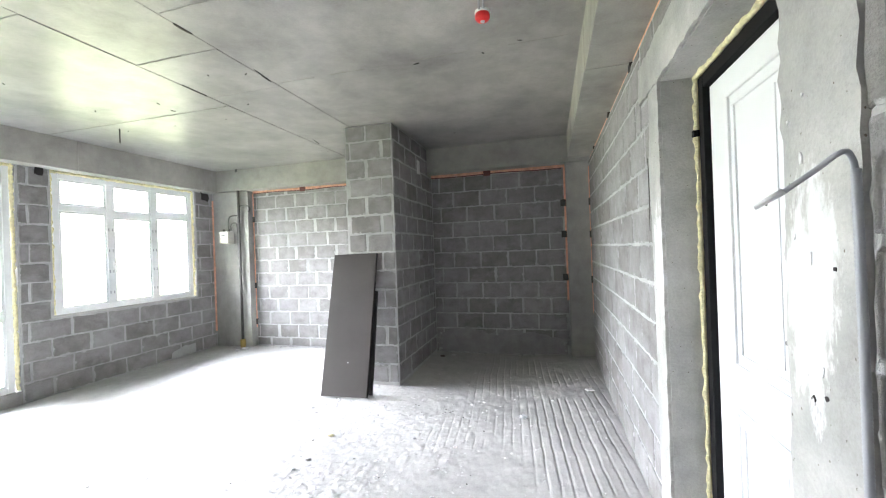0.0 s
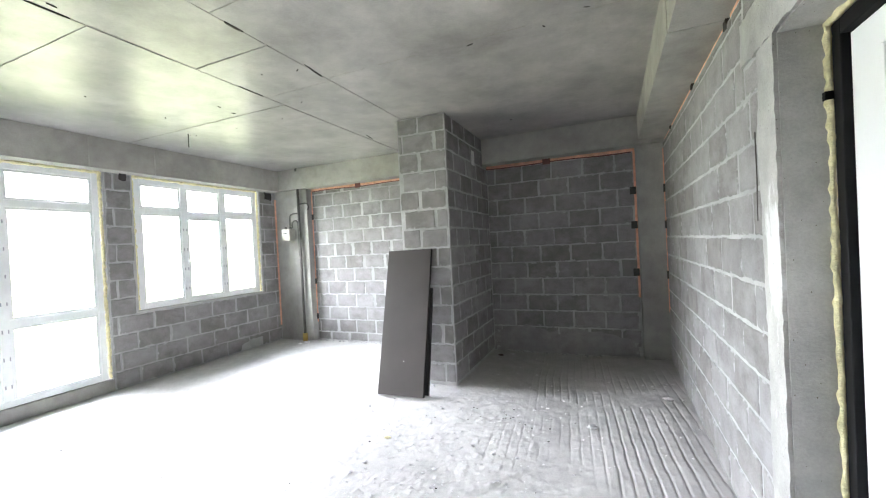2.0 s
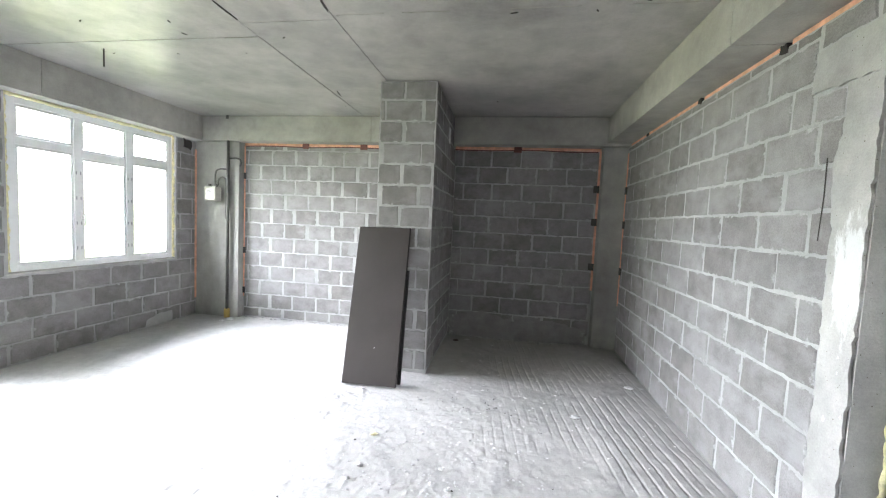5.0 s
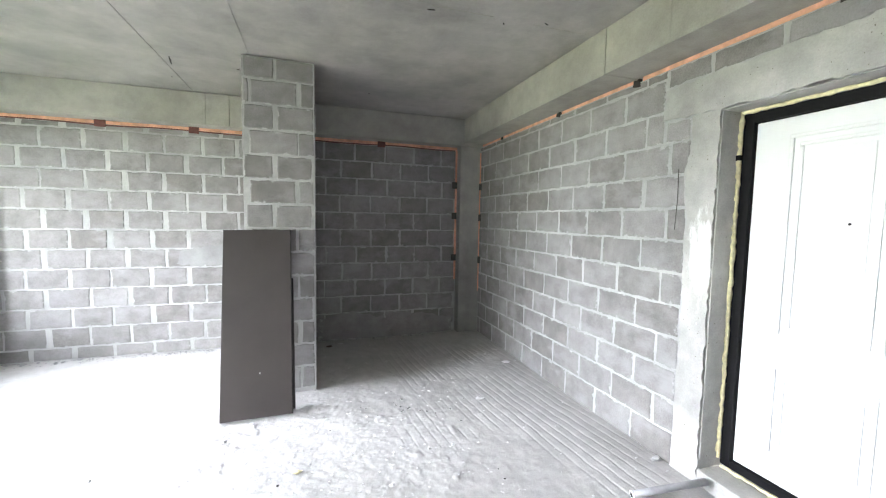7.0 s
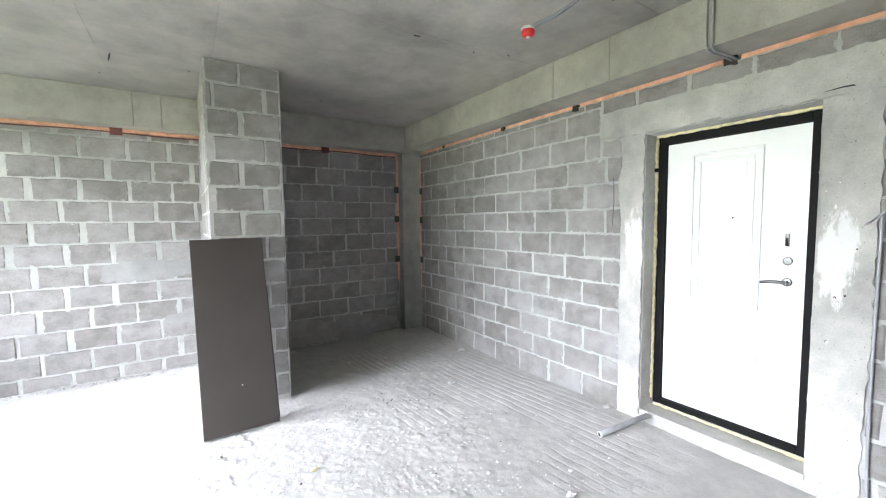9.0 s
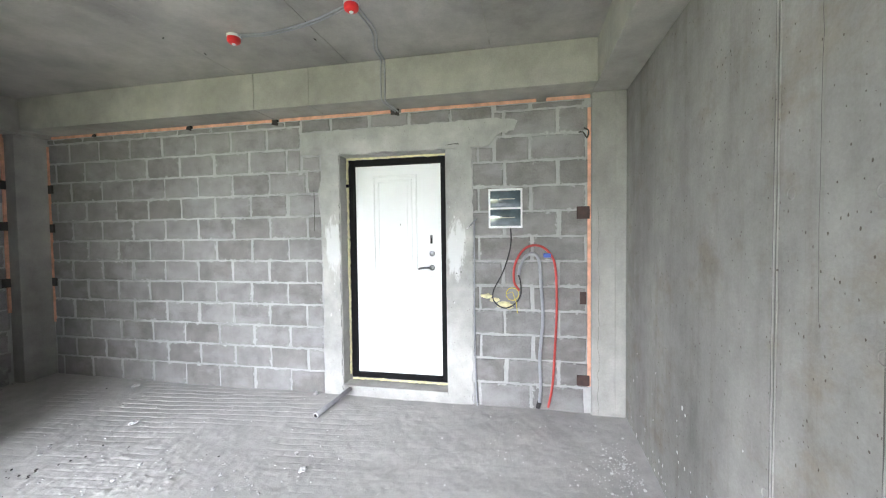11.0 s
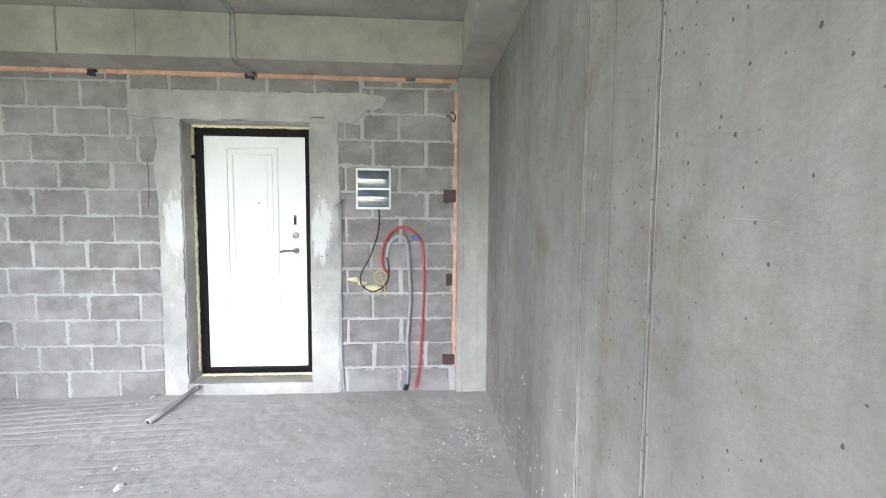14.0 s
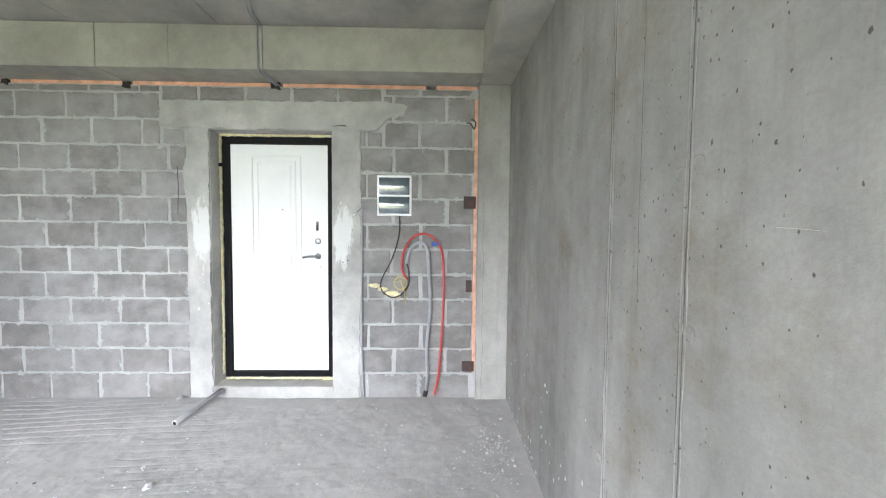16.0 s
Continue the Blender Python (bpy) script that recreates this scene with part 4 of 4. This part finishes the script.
# ---- electrical panel and hoses beside the door ----
def electrical_panel():
    y0, y1, z0, z1 = 0.215, 0.495, 1.55, 1.88
    p = thing("electrical_panel", "white flush distribution box with two smoked flaps on the block wall", "electrical panel", (EAST, 0.355, 1.715))

    def q(n, b, m, lab=""):
        return under(add(n, b, m, None, lab), p)
    q("housing", boxes((EAST - 0.025, EAST, y0, y1, z0, z1), bevel=0.006), M_WHITE)
    for a, b in ((1.568, 1.706), (1.722, 1.86)):
        bulge = [(EAST - 0.022, a), (EAST - 0.022, b)] + [(EAST - 0.027 - 0.012 * math.sin(math.pi * s), b + (a - b) * s) for s in np.linspace(0, 1, 13)]
        cover = q("cover", prism(bulge, "y", y0 + 0.016, y1 - 0.016), M_SMOKED, "smoked transparent flap")
        # pale strip laid on the flap imitates the windows' reflected streak
        sub(add("reflection_strip", boxes((EAST - 0.0405, EAST - 0.036, y0 + 0.06, y1 - 0.09, (a + b) / 2 - 0.004, (a + b) / 2 + 0.003)), M_METER, None, "pale strip for the window reflection on the flap"), cover)
        sub(add("hinge", boxes((EAST - 0.036, EAST - 0.026, y0 + 0.1, y0 + 0.18, b - 0.008, b - 0.002)), M_CABLE), cover)
    return p


electrical_panel()
W = EAST - 0.016
add("black_cable", tube(smooth_line([(W, 0.315, 1.56), (W - 0.01, 0.31, 1.45), (W, 0.33, 1.33), (W - 0.005, 0.38, 1.18), (W, 0.46, 1.02), (W - 0.012, 0.45, 0.93), (W - 0.01, 0.37, 0.88), (W - 0.01, 0.29, 0.91), (W - 0.015, 0.235, 0.99), (W - 0.01, 0.235, 1.1), (W - 0.01, 0.255, 1.17)]), 0.0055, 8), M_CABLE, None,
    "black cable hanging in a loop below the panel", "cable", smooth=True)
add("red_hose", tube(smooth_line([(W - 0.012, 0.245, 1.03), (W - 0.012, 0.285, 1.10), (W - 0.014, 0.285, 1.22), (W - 0.016, 0.24, 1.33), (W - 0.016, 0.17, 1.395), (W - 0.016, 0.08, 1.40), (W - 0.014, 0.0, 1.34), (W - 0.01, -0.045, 1.22), (W - 0.01, -0.055, 0.9), (W - 0.01, -0.04, 0.55), (W - 0.012, -0.02, 0.25), (W - 0.02, 0.015, 0.065)]), 0.0105, 12, 0.14, 0.008), M_RED, None,
    "red corrugated conduit bent in a hoop against the wall", "conduit", smooth=True)
add("grey_hose", tube(smooth_line([(W - 0.014, 0.25, 1.16), (W - 0.014, 0.235, 1.24), (W - 0.016, 0.19, 1.315), (W - 0.016, 0.13, 1.335), (W - 0.016, 0.085, 1.28), (W - 0.012, 0.07, 1.1), (W - 0.01, 0.055, 0.8), (W - 0.01, 0.08, 0.5), (W - 0.012, 0.075, 0.25), (W - 0.014, 0.085, 0.10)]), 0.0145, 12, 0.10, 0.01), M_GREY, None,
    "grey corrugated conduit bent in a hoop against the wall", "conduit", smooth=True)
add("hose_end", tube([(W - 0.012, 0.085, 0.10), (W - 0.008, 0.098, 0.05)], 0.019, 12), M_CABLE, None, "black plug on the foot of the grey hose", "plug")
add("blue_tape", boxes((W - 0.036, W + 0.004, -0.01, 0.05, 1.305, 1.34), bevel=0.008), M_BLUE, None, "blue tape wound round the red hose", "tape")
ring = [(W - 0.02 + 0.006 * math.sin(a * 2), 0.30 + 0.052 * math.cos(a), 1.0 + 0.052 * math.sin(a)) for a in np.linspace(0, 6.28, 26)]
add("yellow_wire", tube(ring + [(W - 0.02, 0.30, 1.02), (W - 0.02, 0.27, 0.93), (W - 0.02, 0.26, 0.84)], 0.003, 6), M_YWIRE, None, "thin yellow wire coiled in a ring", "wire", smooth=True)
for k, (y, z, a, b) in enumerate(((0.52, 0.975, 0.05, 0.022), (0.45, 0.945, 0.045, 0.02), (0.38, 0.905, 0.055, 0.03), (0.33, 0.895, 0.04, 0.026))):
    add("foam_blob", lump((EAST - 0.004, y, z), (0.016, a, b), 3 + k, 2), M_FOAM, None, "lump of yellow mounting foam on the blocks", "foam", kind="structure", smooth=True)

# conduit up the jamb with a loose cable end that bends into the room
jy = 0.60
add("jamb_conduit", tube(smooth_line([(EAST - 0.024, jy + 0.0, 0.02), (EAST - 0.026, jy + 0.015, 0.3), (EAST - 0.024, jy + 0.02, 0.8), (EAST - 0.026, jy + 0.018, 1.3), (EAST - 0.03, jy + 0.015, 1.60)]), 0.0075, 10, 0.16, 0.007), M_GREY, None,
    "grey corrugated conduit running up beside the door jamb", "conduit", smooth=True)
loose = thing("loose_cable", "stiff grey cable end sticking out of the jamb conduit", "cable", (EAST - 0.03, jy + 0.015, 1.59))
under(add("sheath", tube(smooth_line([(EAST - 0.03, jy + 0.015, 1.58), (EAST - 0.036, jy + 0.012, 1.615), (EAST - 0.06, jy - 0.005, 1.625), (EAST - 0.085, jy + 0.02, 1.6), (EAST - 0.12, jy + 0.04, 1.57)]), 0.0048, 8), M_GREY, None, "grey cable sheath", smooth=True), loose)
under(add("taped_end", tube([(EAST - 0.118, jy + 0.039, 1.572), (EAST - 0.155, jy + 0.06, 1.548)], 0.0062, 8), M_WHITE, None, "white taped end", smooth=True), loose)


# ---- gas riser and meter in the window corner ----
def gas_riser():
    x, y = -5.245, 5.235
    r = thing("gas_riser", "grey steel gas riser with branch pipes in the window corner", "pipe", (x, y, 0))

    def q(n, b, m, lab="", smooth=True):
        return under(add(n, b, m, None, lab, smooth=smooth), r)
    q("pipe", tube([(x, y, 0.05), (x, y, CEIL - 0.004)], 0.021, 14), M_STEELPIPE)
    q("collar", lathe([(0.04, 0.0), (0.04, 0.12), (0.03, 0.13), (0.022, 0.131)], 16, (x, y, 0.0), "z"), M_OCHRE, "ochre painted pipe sleeve")
    q("ceiling_sleeve", lathe([(0.034, CEIL - 0.05), (0.034, CEIL - 0.002)], 16, (x, y, 0), "z"), M_STEELPIPE)
    q("branch", tube(smooth_line([(x, y, 2.33), (x - 0.0, y + 0.03, 2.33), (x + 0.14, y + 0.03, 2.33), (x + 0.17, y + 0.05, 2.28), (x + 0.15, y + 0.05, 2.22)]), 0.013, 10), M_STEELPIPE, "bent branch pipe")
    q("meter_pipe", tube(smooth_line([(x, y, 2.17), (x - 0.12, y - 0.01, 2.17), (x - 0.19, y - 0.01, 2.12), (x - 0.2, y - 0.01, 1.93)]), 0.012, 10), M_STEELPIPE, "bent meter pipe")
    q("meter_pipe", tube(smooth_line([(x - 0.15, y - 0.01, 1.93), (x - 0.14, y - 0.01, 2.02), (x - 0.06, y - 0.01, 2.05), (x - 0.03, y, 1.95), (x - 0.03, y, 1.45)]), 0.011, 10), M_STEELPIPE, "bent meter pipe")
    return r


gas_riser()


def gas_meter():
    x, y, z = -5.43, 5.10, 1.71
    g = thing("gas_meter", "pale grey boxy gas meter hanging on its pipes", "gas meter", (x, y, z))

    def q(n, b, m, lab=""):
        return under(add(n, b, m, None, lab), g)
    q("body", boxes((x - 0.09, x + 0.09, y, y + 0.13, z, z + 0.2), bevel=0.018), M_METER)
    dial = q("dial_window", boxes((x - 0.055, x + 0.055, y - 0.006, y + 0.004, z + 0.10, z + 0.16), bevel=0.004), M_WHITE, "white dial plate")
    sub(add("digit_bar", boxes((x - 0.04, x + 0.04, y - 0.009, y - 0.004, z + 0.122, z + 0.14)), M_CABLE), dial)
    for dx in (-0.05, 0.05):
        q("union_nut", lathe([(0.02, 0.19), (0.02, 0.235), (0.014, 0.24)], 8, (x + dx, y + 0.065, z), "z"), M_STEELPIPE)
    q("side_seal", boxes((x - 0.1, x - 0.085, y + 0.03, y + 0.1, z + 0.05, z + 0.12), bevel=0.004), M_DARK)
    return g


gas_meter()
add("wall_void", prism(ragged([(5.03, 2.44), (5.17, 2.42), (5.18, 2.55), (5.04, 2.56)], 0.04, 0.012, 5), "x", WEST - 0.001, WEST + 0.012), M_GASH, None, "dark unfilled hole above the blocks", "gap", kind="structure")
add("wall_void", prism(ragged([(2.86, 2.49), (2.95, 2.48), (2.95, 2.57), (2.87, 2.57)], 0.04, 0.01, 6), "x", WEST - 0.001, WEST + 0.012), M_GASH, None, "dark unfilled hole above the blocks", "gap", kind="structure")


# ---- things lying on the floor ----
def steel_tube():
    a, b = Vector((-0.26, 1.87, 0.042)), Vector((0.172, 1.765, 0.105))
    t = thing("steel_tube", "grey steel tube lying on the floor against the threshold", "tube", a)
    under(add("barrel", tube([a, b], 0.02, 16), M_ZINC, None, "", smooth=True), t)
    d = (b - a).normalized()
    under(add("bore", tube([a - d * 0.001, a + d * 0.002], 0.015, 16), M_GASH, None, "dark open tube end"), t)
    under(add("end_ring", tube([a - d * 0.0005, a + d * 0.01], 0.0215, 16), M_WHITE, None, "pale worn rim", smooth=True), t)
    return t


steel_tube()
for k, (x, y, s, mat, lab) in enumerate(((-0.58, 3.30, 0.038, M_SKIM, "flat white plaster chip on the screed"), (0.03, 3.98, 0.04, M_SKIM, "white plaster chip at the wall foot"), (-5.1, 5.12, 0.05, M_SKIM, "white plaster lump by the gas riser"),
                                         (-5.16, 5.02, 0.03, M_SKIM, "white plaster lump by the gas riser"), (0.16, 2.1, 0.035, M_RUBBLE, "grey cement lump at the wall foot"), (-1.80, 5.12, 0.035, M_BROWN, "dark scrap lying in the alcove"),
                                         (-1.66, 5.2, 0.03, M_RUBBLE, "grey scrap lying in the alcove"), (-2.08, 2.68, 0.026, M_FOAM, "pale yellow foam crumb on the screed"), (-0.9, 1.6, 0.03, M_SKIM, "white plaster chip on the screed"), (-0.72, 1.75, 0.02, M_SKIM, "white plaster chip on the screed"))):
    add("floor_chip", lump((x, y, s * 0.28 + float(floor_rise(x))), (s, s * 0.7, s * 0.35), k + 1, 2, 0.3), mat, None, lab, "rubble", "chips on the floor")


def crumbs(name, count, mat, label, box_xy, size, seed, falloff, heap=(-1.75, 2.3, 0.55, 0.75)):
    """Loose crumbs of cement, thicker in the worn patch."""
    rng = random.Random(seed)
    bm = bmesh.new()
    proto = bmesh.new()
    bmesh.ops.create_icosphere(proto, subdivisions=1, radius=1.0)
    base = [v.co.copy() for v in proto.verts]
    tri = [[v.index for v in f.verts] for f in proto.faces]
    proto.free()
    vs, fs = [], []
    for _ in range(count):
        if rng.random() < falloff:
            x, y = rng.gauss(heap[0], heap[2]), rng.gauss(heap[1], heap[3])
        else:
            x, y = rng.uniform(box_xy[0], box_xy[1]), rng.uniform(box_xy[2], box_xy[3])
        if x > 0.18 or y > 5.2 or x < -5.7 or y < -0.5 or (COL_X0 - 0.03 < x < COL_X1 + 0.03 and y > COL_Y - 0.03):
            continue
        s = size * rng.uniform(0.35, 1.0) * (2.2 if rng.random() < 0.06 else 1)
        rise = float(floor_rise(x))
        o = len(vs)
        e = Euler((rng.random() * 6, rng.random() * 6, rng.random() * 6)).to_matrix()
        for c in base:
            k = rng.uniform(0.6, 1.15)
            p = e @ (c * k * s)
            vs.append((x + p.x * 1.3, y + p.y, rise + s * 0.35 + p.z * 0.6))
        fs += [[o + i for i in t] for t in tri]
    bm.free()
    me = bpy.data.meshes.new(name)
    me.from_pydata(vs, [], fs)
    me.materials.append(mat)
    return tagged(new(name, me), label, "rubble", kind="stuff")


crumbs("cement_crumbs", 800, M_RUBBLE, "grey cement crumbs scattered over the rough screed", (-5.6, 0.15, -0.4, 5.1), 0.0085, 31, 0.65)
crumbs("dark_crumbs", 34, M_GASH, "small dark crumbs scattered over the rough screed", (-3.2, 0.1, 0.8, 4.4), 0.0085, 32, 0.85, (-1.3, 3.3, 0.28, 0.22))
crumbs("white_crumbs", 130, M_SKIM, "small white plaster crumbs scattered over the screed", (-3.2, 0.15, -0.4, 4.4), 0.0075, 33, 0.3)
crumbs("plaster_dust", 330, M_SKIM, "white plaster crumbs spilt at the foot of the cast wall", (-1.2, 0.1, -0.5, 0.5), 0.006, 34, 0.8, (-0.56, -0.41, 0.13, 0.10))

# ---- concrete blocks of the walls ----
POOL = {}


def block_mesh(length, height, seed):
    """A pressed block: wavering outline, chamfered edge, slightly proud face. x along the wall, y into the wall."""
    key = (round(length, 3), round(height, 3), seed)
    if key in POOL:
        return POOL[key]
    rng = random.Random(seed * 131 + int(length * 1000) + int(height * 7000))
    hl, hh = length / 2, height / 2
    nx = 7 if length > 0.25 else 3
    ring = [(-hl + length * i / nx, -hh) for i in range(nx)] + [(hl, -hh), (hl, 0)] + [(hl - length * i / nx, hh) for i in range(nx)] + [(-hl, hh), (-hl, 0)]
    bm = bmesh.new()
    out, back, inn = [], [], []
    tilt = rng.uniform(-0.0015, 0.0015)
    for x, z in ring:
        jx, jz = rng.uniform(-0.005, 0.005), rng.uniform(-0.0055, 0.0055)
        back.append(bm.verts.new((x + jx, 0.012, z + jz)))
        k = 0.006 + rng.uniform(0, 0.004)
        sx, sz = max(0.2, 1 - k / hl), max(0.2, 1 - k / hh)
        out.append(bm.verts.new((x + jx, -0.0015, z + jz)))
        inn.append(bm.verts.new(((x + jx) * sx, -0.0055 + tilt * x / hl, (z + jz) * sz)))
    m = len(ring)
    for i in range(m):
        j = (i + 1) % m
        bm.faces.new((back[i], back[j], out[j], out[i]))
        bm.faces.new((out[i], out[j], inn[j], inn[i]))
    bm.faces.new(inn)
    bmesh.ops.recalc_face_normals(bm, faces=list(bm.faces))
    me = bpy.data.meshes.new("block")
    bm.to_mesh(me)
    bm.free()
    me.materials.append(M_BLOCK)
    POOL[key] = me
    return me


def lay_blocks(wall, start, turn, length, z0, z1, shift=0.0, holes=(), unit=0.40, course=0.2065, seed=1, first=None, joint=0.017, half=0.5, heads=0.010):
    """Courses of blocks on one wall face. start: the foot of the face's left end seen from the room; turn: degrees about z of the face's run."""
    rng, fat = random.Random(seed), random.Random(seed + 100)
    base = Matrix.Translation(start) @ Matrix.Rotation(radians(turn), 4, "Z")
    i, z = 0, z0
    while z < z1 - 0.045:
        h = min(first if (first and i == 0) else course, z1 - z)
        off = shift + (unit * half if i % 2 else 0.0) + rng.uniform(-0.014, 0.014)
        u = -unit + (off % unit)
        while u < length:
            run = unit
            a, b = max(u + (rng.uniform(-0.005, 0.005) if u > 0 else 0), 0.0), min(u + run, length)
            u += run
            spans = [(a, b, z, z + h)]
            for h0, h1, g0, g1 in holes:
                nxt = []
                for p, q, r, s in spans:
                    if q <= h0 or p >= h1 or s <= g0 + 0.01 or r >= g1 - 0.01:
                        nxt.append((p, q, r, s))
                        continue
                    if p < h0:
                        nxt.append((p, h0, r, s))
                    if q > h1:
                        nxt.append((h1, q, r, s))
                    m0, m1 = max(p, h0), min(q, h1)
                    if r < g0:
                        nxt.append((m0, m1, r, g0))
                    if s > g1:
                        nxt.append((m0, m1, g1, s))
                spans = nxt
            for p, q, r, s in spans:
                if q - p > 0.2:
                    p, q = p + heads * fat.random() ** 2, q - heads * fat.random() ** 2
                w, t = q - p - joint, s - r - joint
                if w < 0.03 or t < 0.03:
                    continue
                w, t = round(w * 100) / 100, round(t * 200) / 200
                ob = new("block", block_mesh(w, t, rng.randrange(7)))
                ob.parent = wall
                ob.matrix_basis = base @ Matrix.Translation(((p + q) / 2, rng.uniform(-0.0012, 0.0018), (r + s) / 2)) @ Matrix.Rotation(rng.uniform(-0.006, 0.006), 4, "Y")
        z += h
        i += 1


# east wall: its face looks to -x; seen from the room it runs from north to south, broken by the entrance and its lintel
lay_blocks(wall_east, (EAST, 5.25, 0), -90, 3.40, 0.0, W_TOP, 0.10, [(5.25 - 2.03, 9, -0.1, 2.237), (5.25 - 2.23, 9, 2.237, 9)], unit=0.395, first=0.235, course=0.2075, seed=11, joint=0.016)
lay_blocks(wall_east, (EAST, 2.23, 0), -90, 1.78, 2.455, W_TOP, 0.30, unit=0.37, course=0.12, seed=19)
lay_blocks(wall_east, (EAST, 0.64, 0), -90, 0.96, 0.0, W_TOP, 0.06, [(-1, 0.19, 2.237, 9)], unit=0.435, first=0.235, course=0.2075, seed=18, joint=0.02)
lay_blocks(wall_north, (-5.095, NORTH, 0), 0, COL_X0 + 5.095, 0.0, 2.54, -0.095, unit=0.37, course=0.2125, first=0.14, seed=12, joint=0.019, half=0.42, heads=0.026)
lay_blocks(wall_north, (COL_X1, NORTH, 0), 0, -0.08 - COL_X1, 0.0, 2.54, 0.32, unit=0.385, course=0.2185, first=0.128, seed=13, joint=0.013)
lay_blocks(wall_column, (COL_X0, COL_Y, 0), 0, COL_X1 - COL_X0, 0.0, CEIL - 0.006, 0.245, unit=0.40, course=0.209, first=0.025, seed=14, joint=0.019, heads=0.02)
lay_blocks(wall_column, (COL_X1, COL_Y, 0), 90, NORTH - COL_Y, 0.0, CEIL - 0.006, 0.2, [(5.205 - COL_Y, 9, 2.53, 9)], unit=0.40, course=0.209, first=0.025, seed=15)
lay_blocks(wall_column, (COL_X0, NORTH, 0), -90, NORTH - COL_Y, 0.0, CEIL - 0.006, 0.0, [(-1, NORTH - 5.205, 2.53, 9)], unit=0.40, course=0.209, first=0.025, seed=16)
lay_blocks(wall_west, (WEST, -0.58, 0), 90, 5.86, 0.0, WT, 0.37, [(G_Y0 + 0.58 - 0.01, G_Y1 + 0.59, -1, 9), (V_Y0 + 0.57, V_Y1 + 0.59, V_Z0 - 0.005, 9)], unit=0.40, course=0.2155, first=0.205, seed=17)
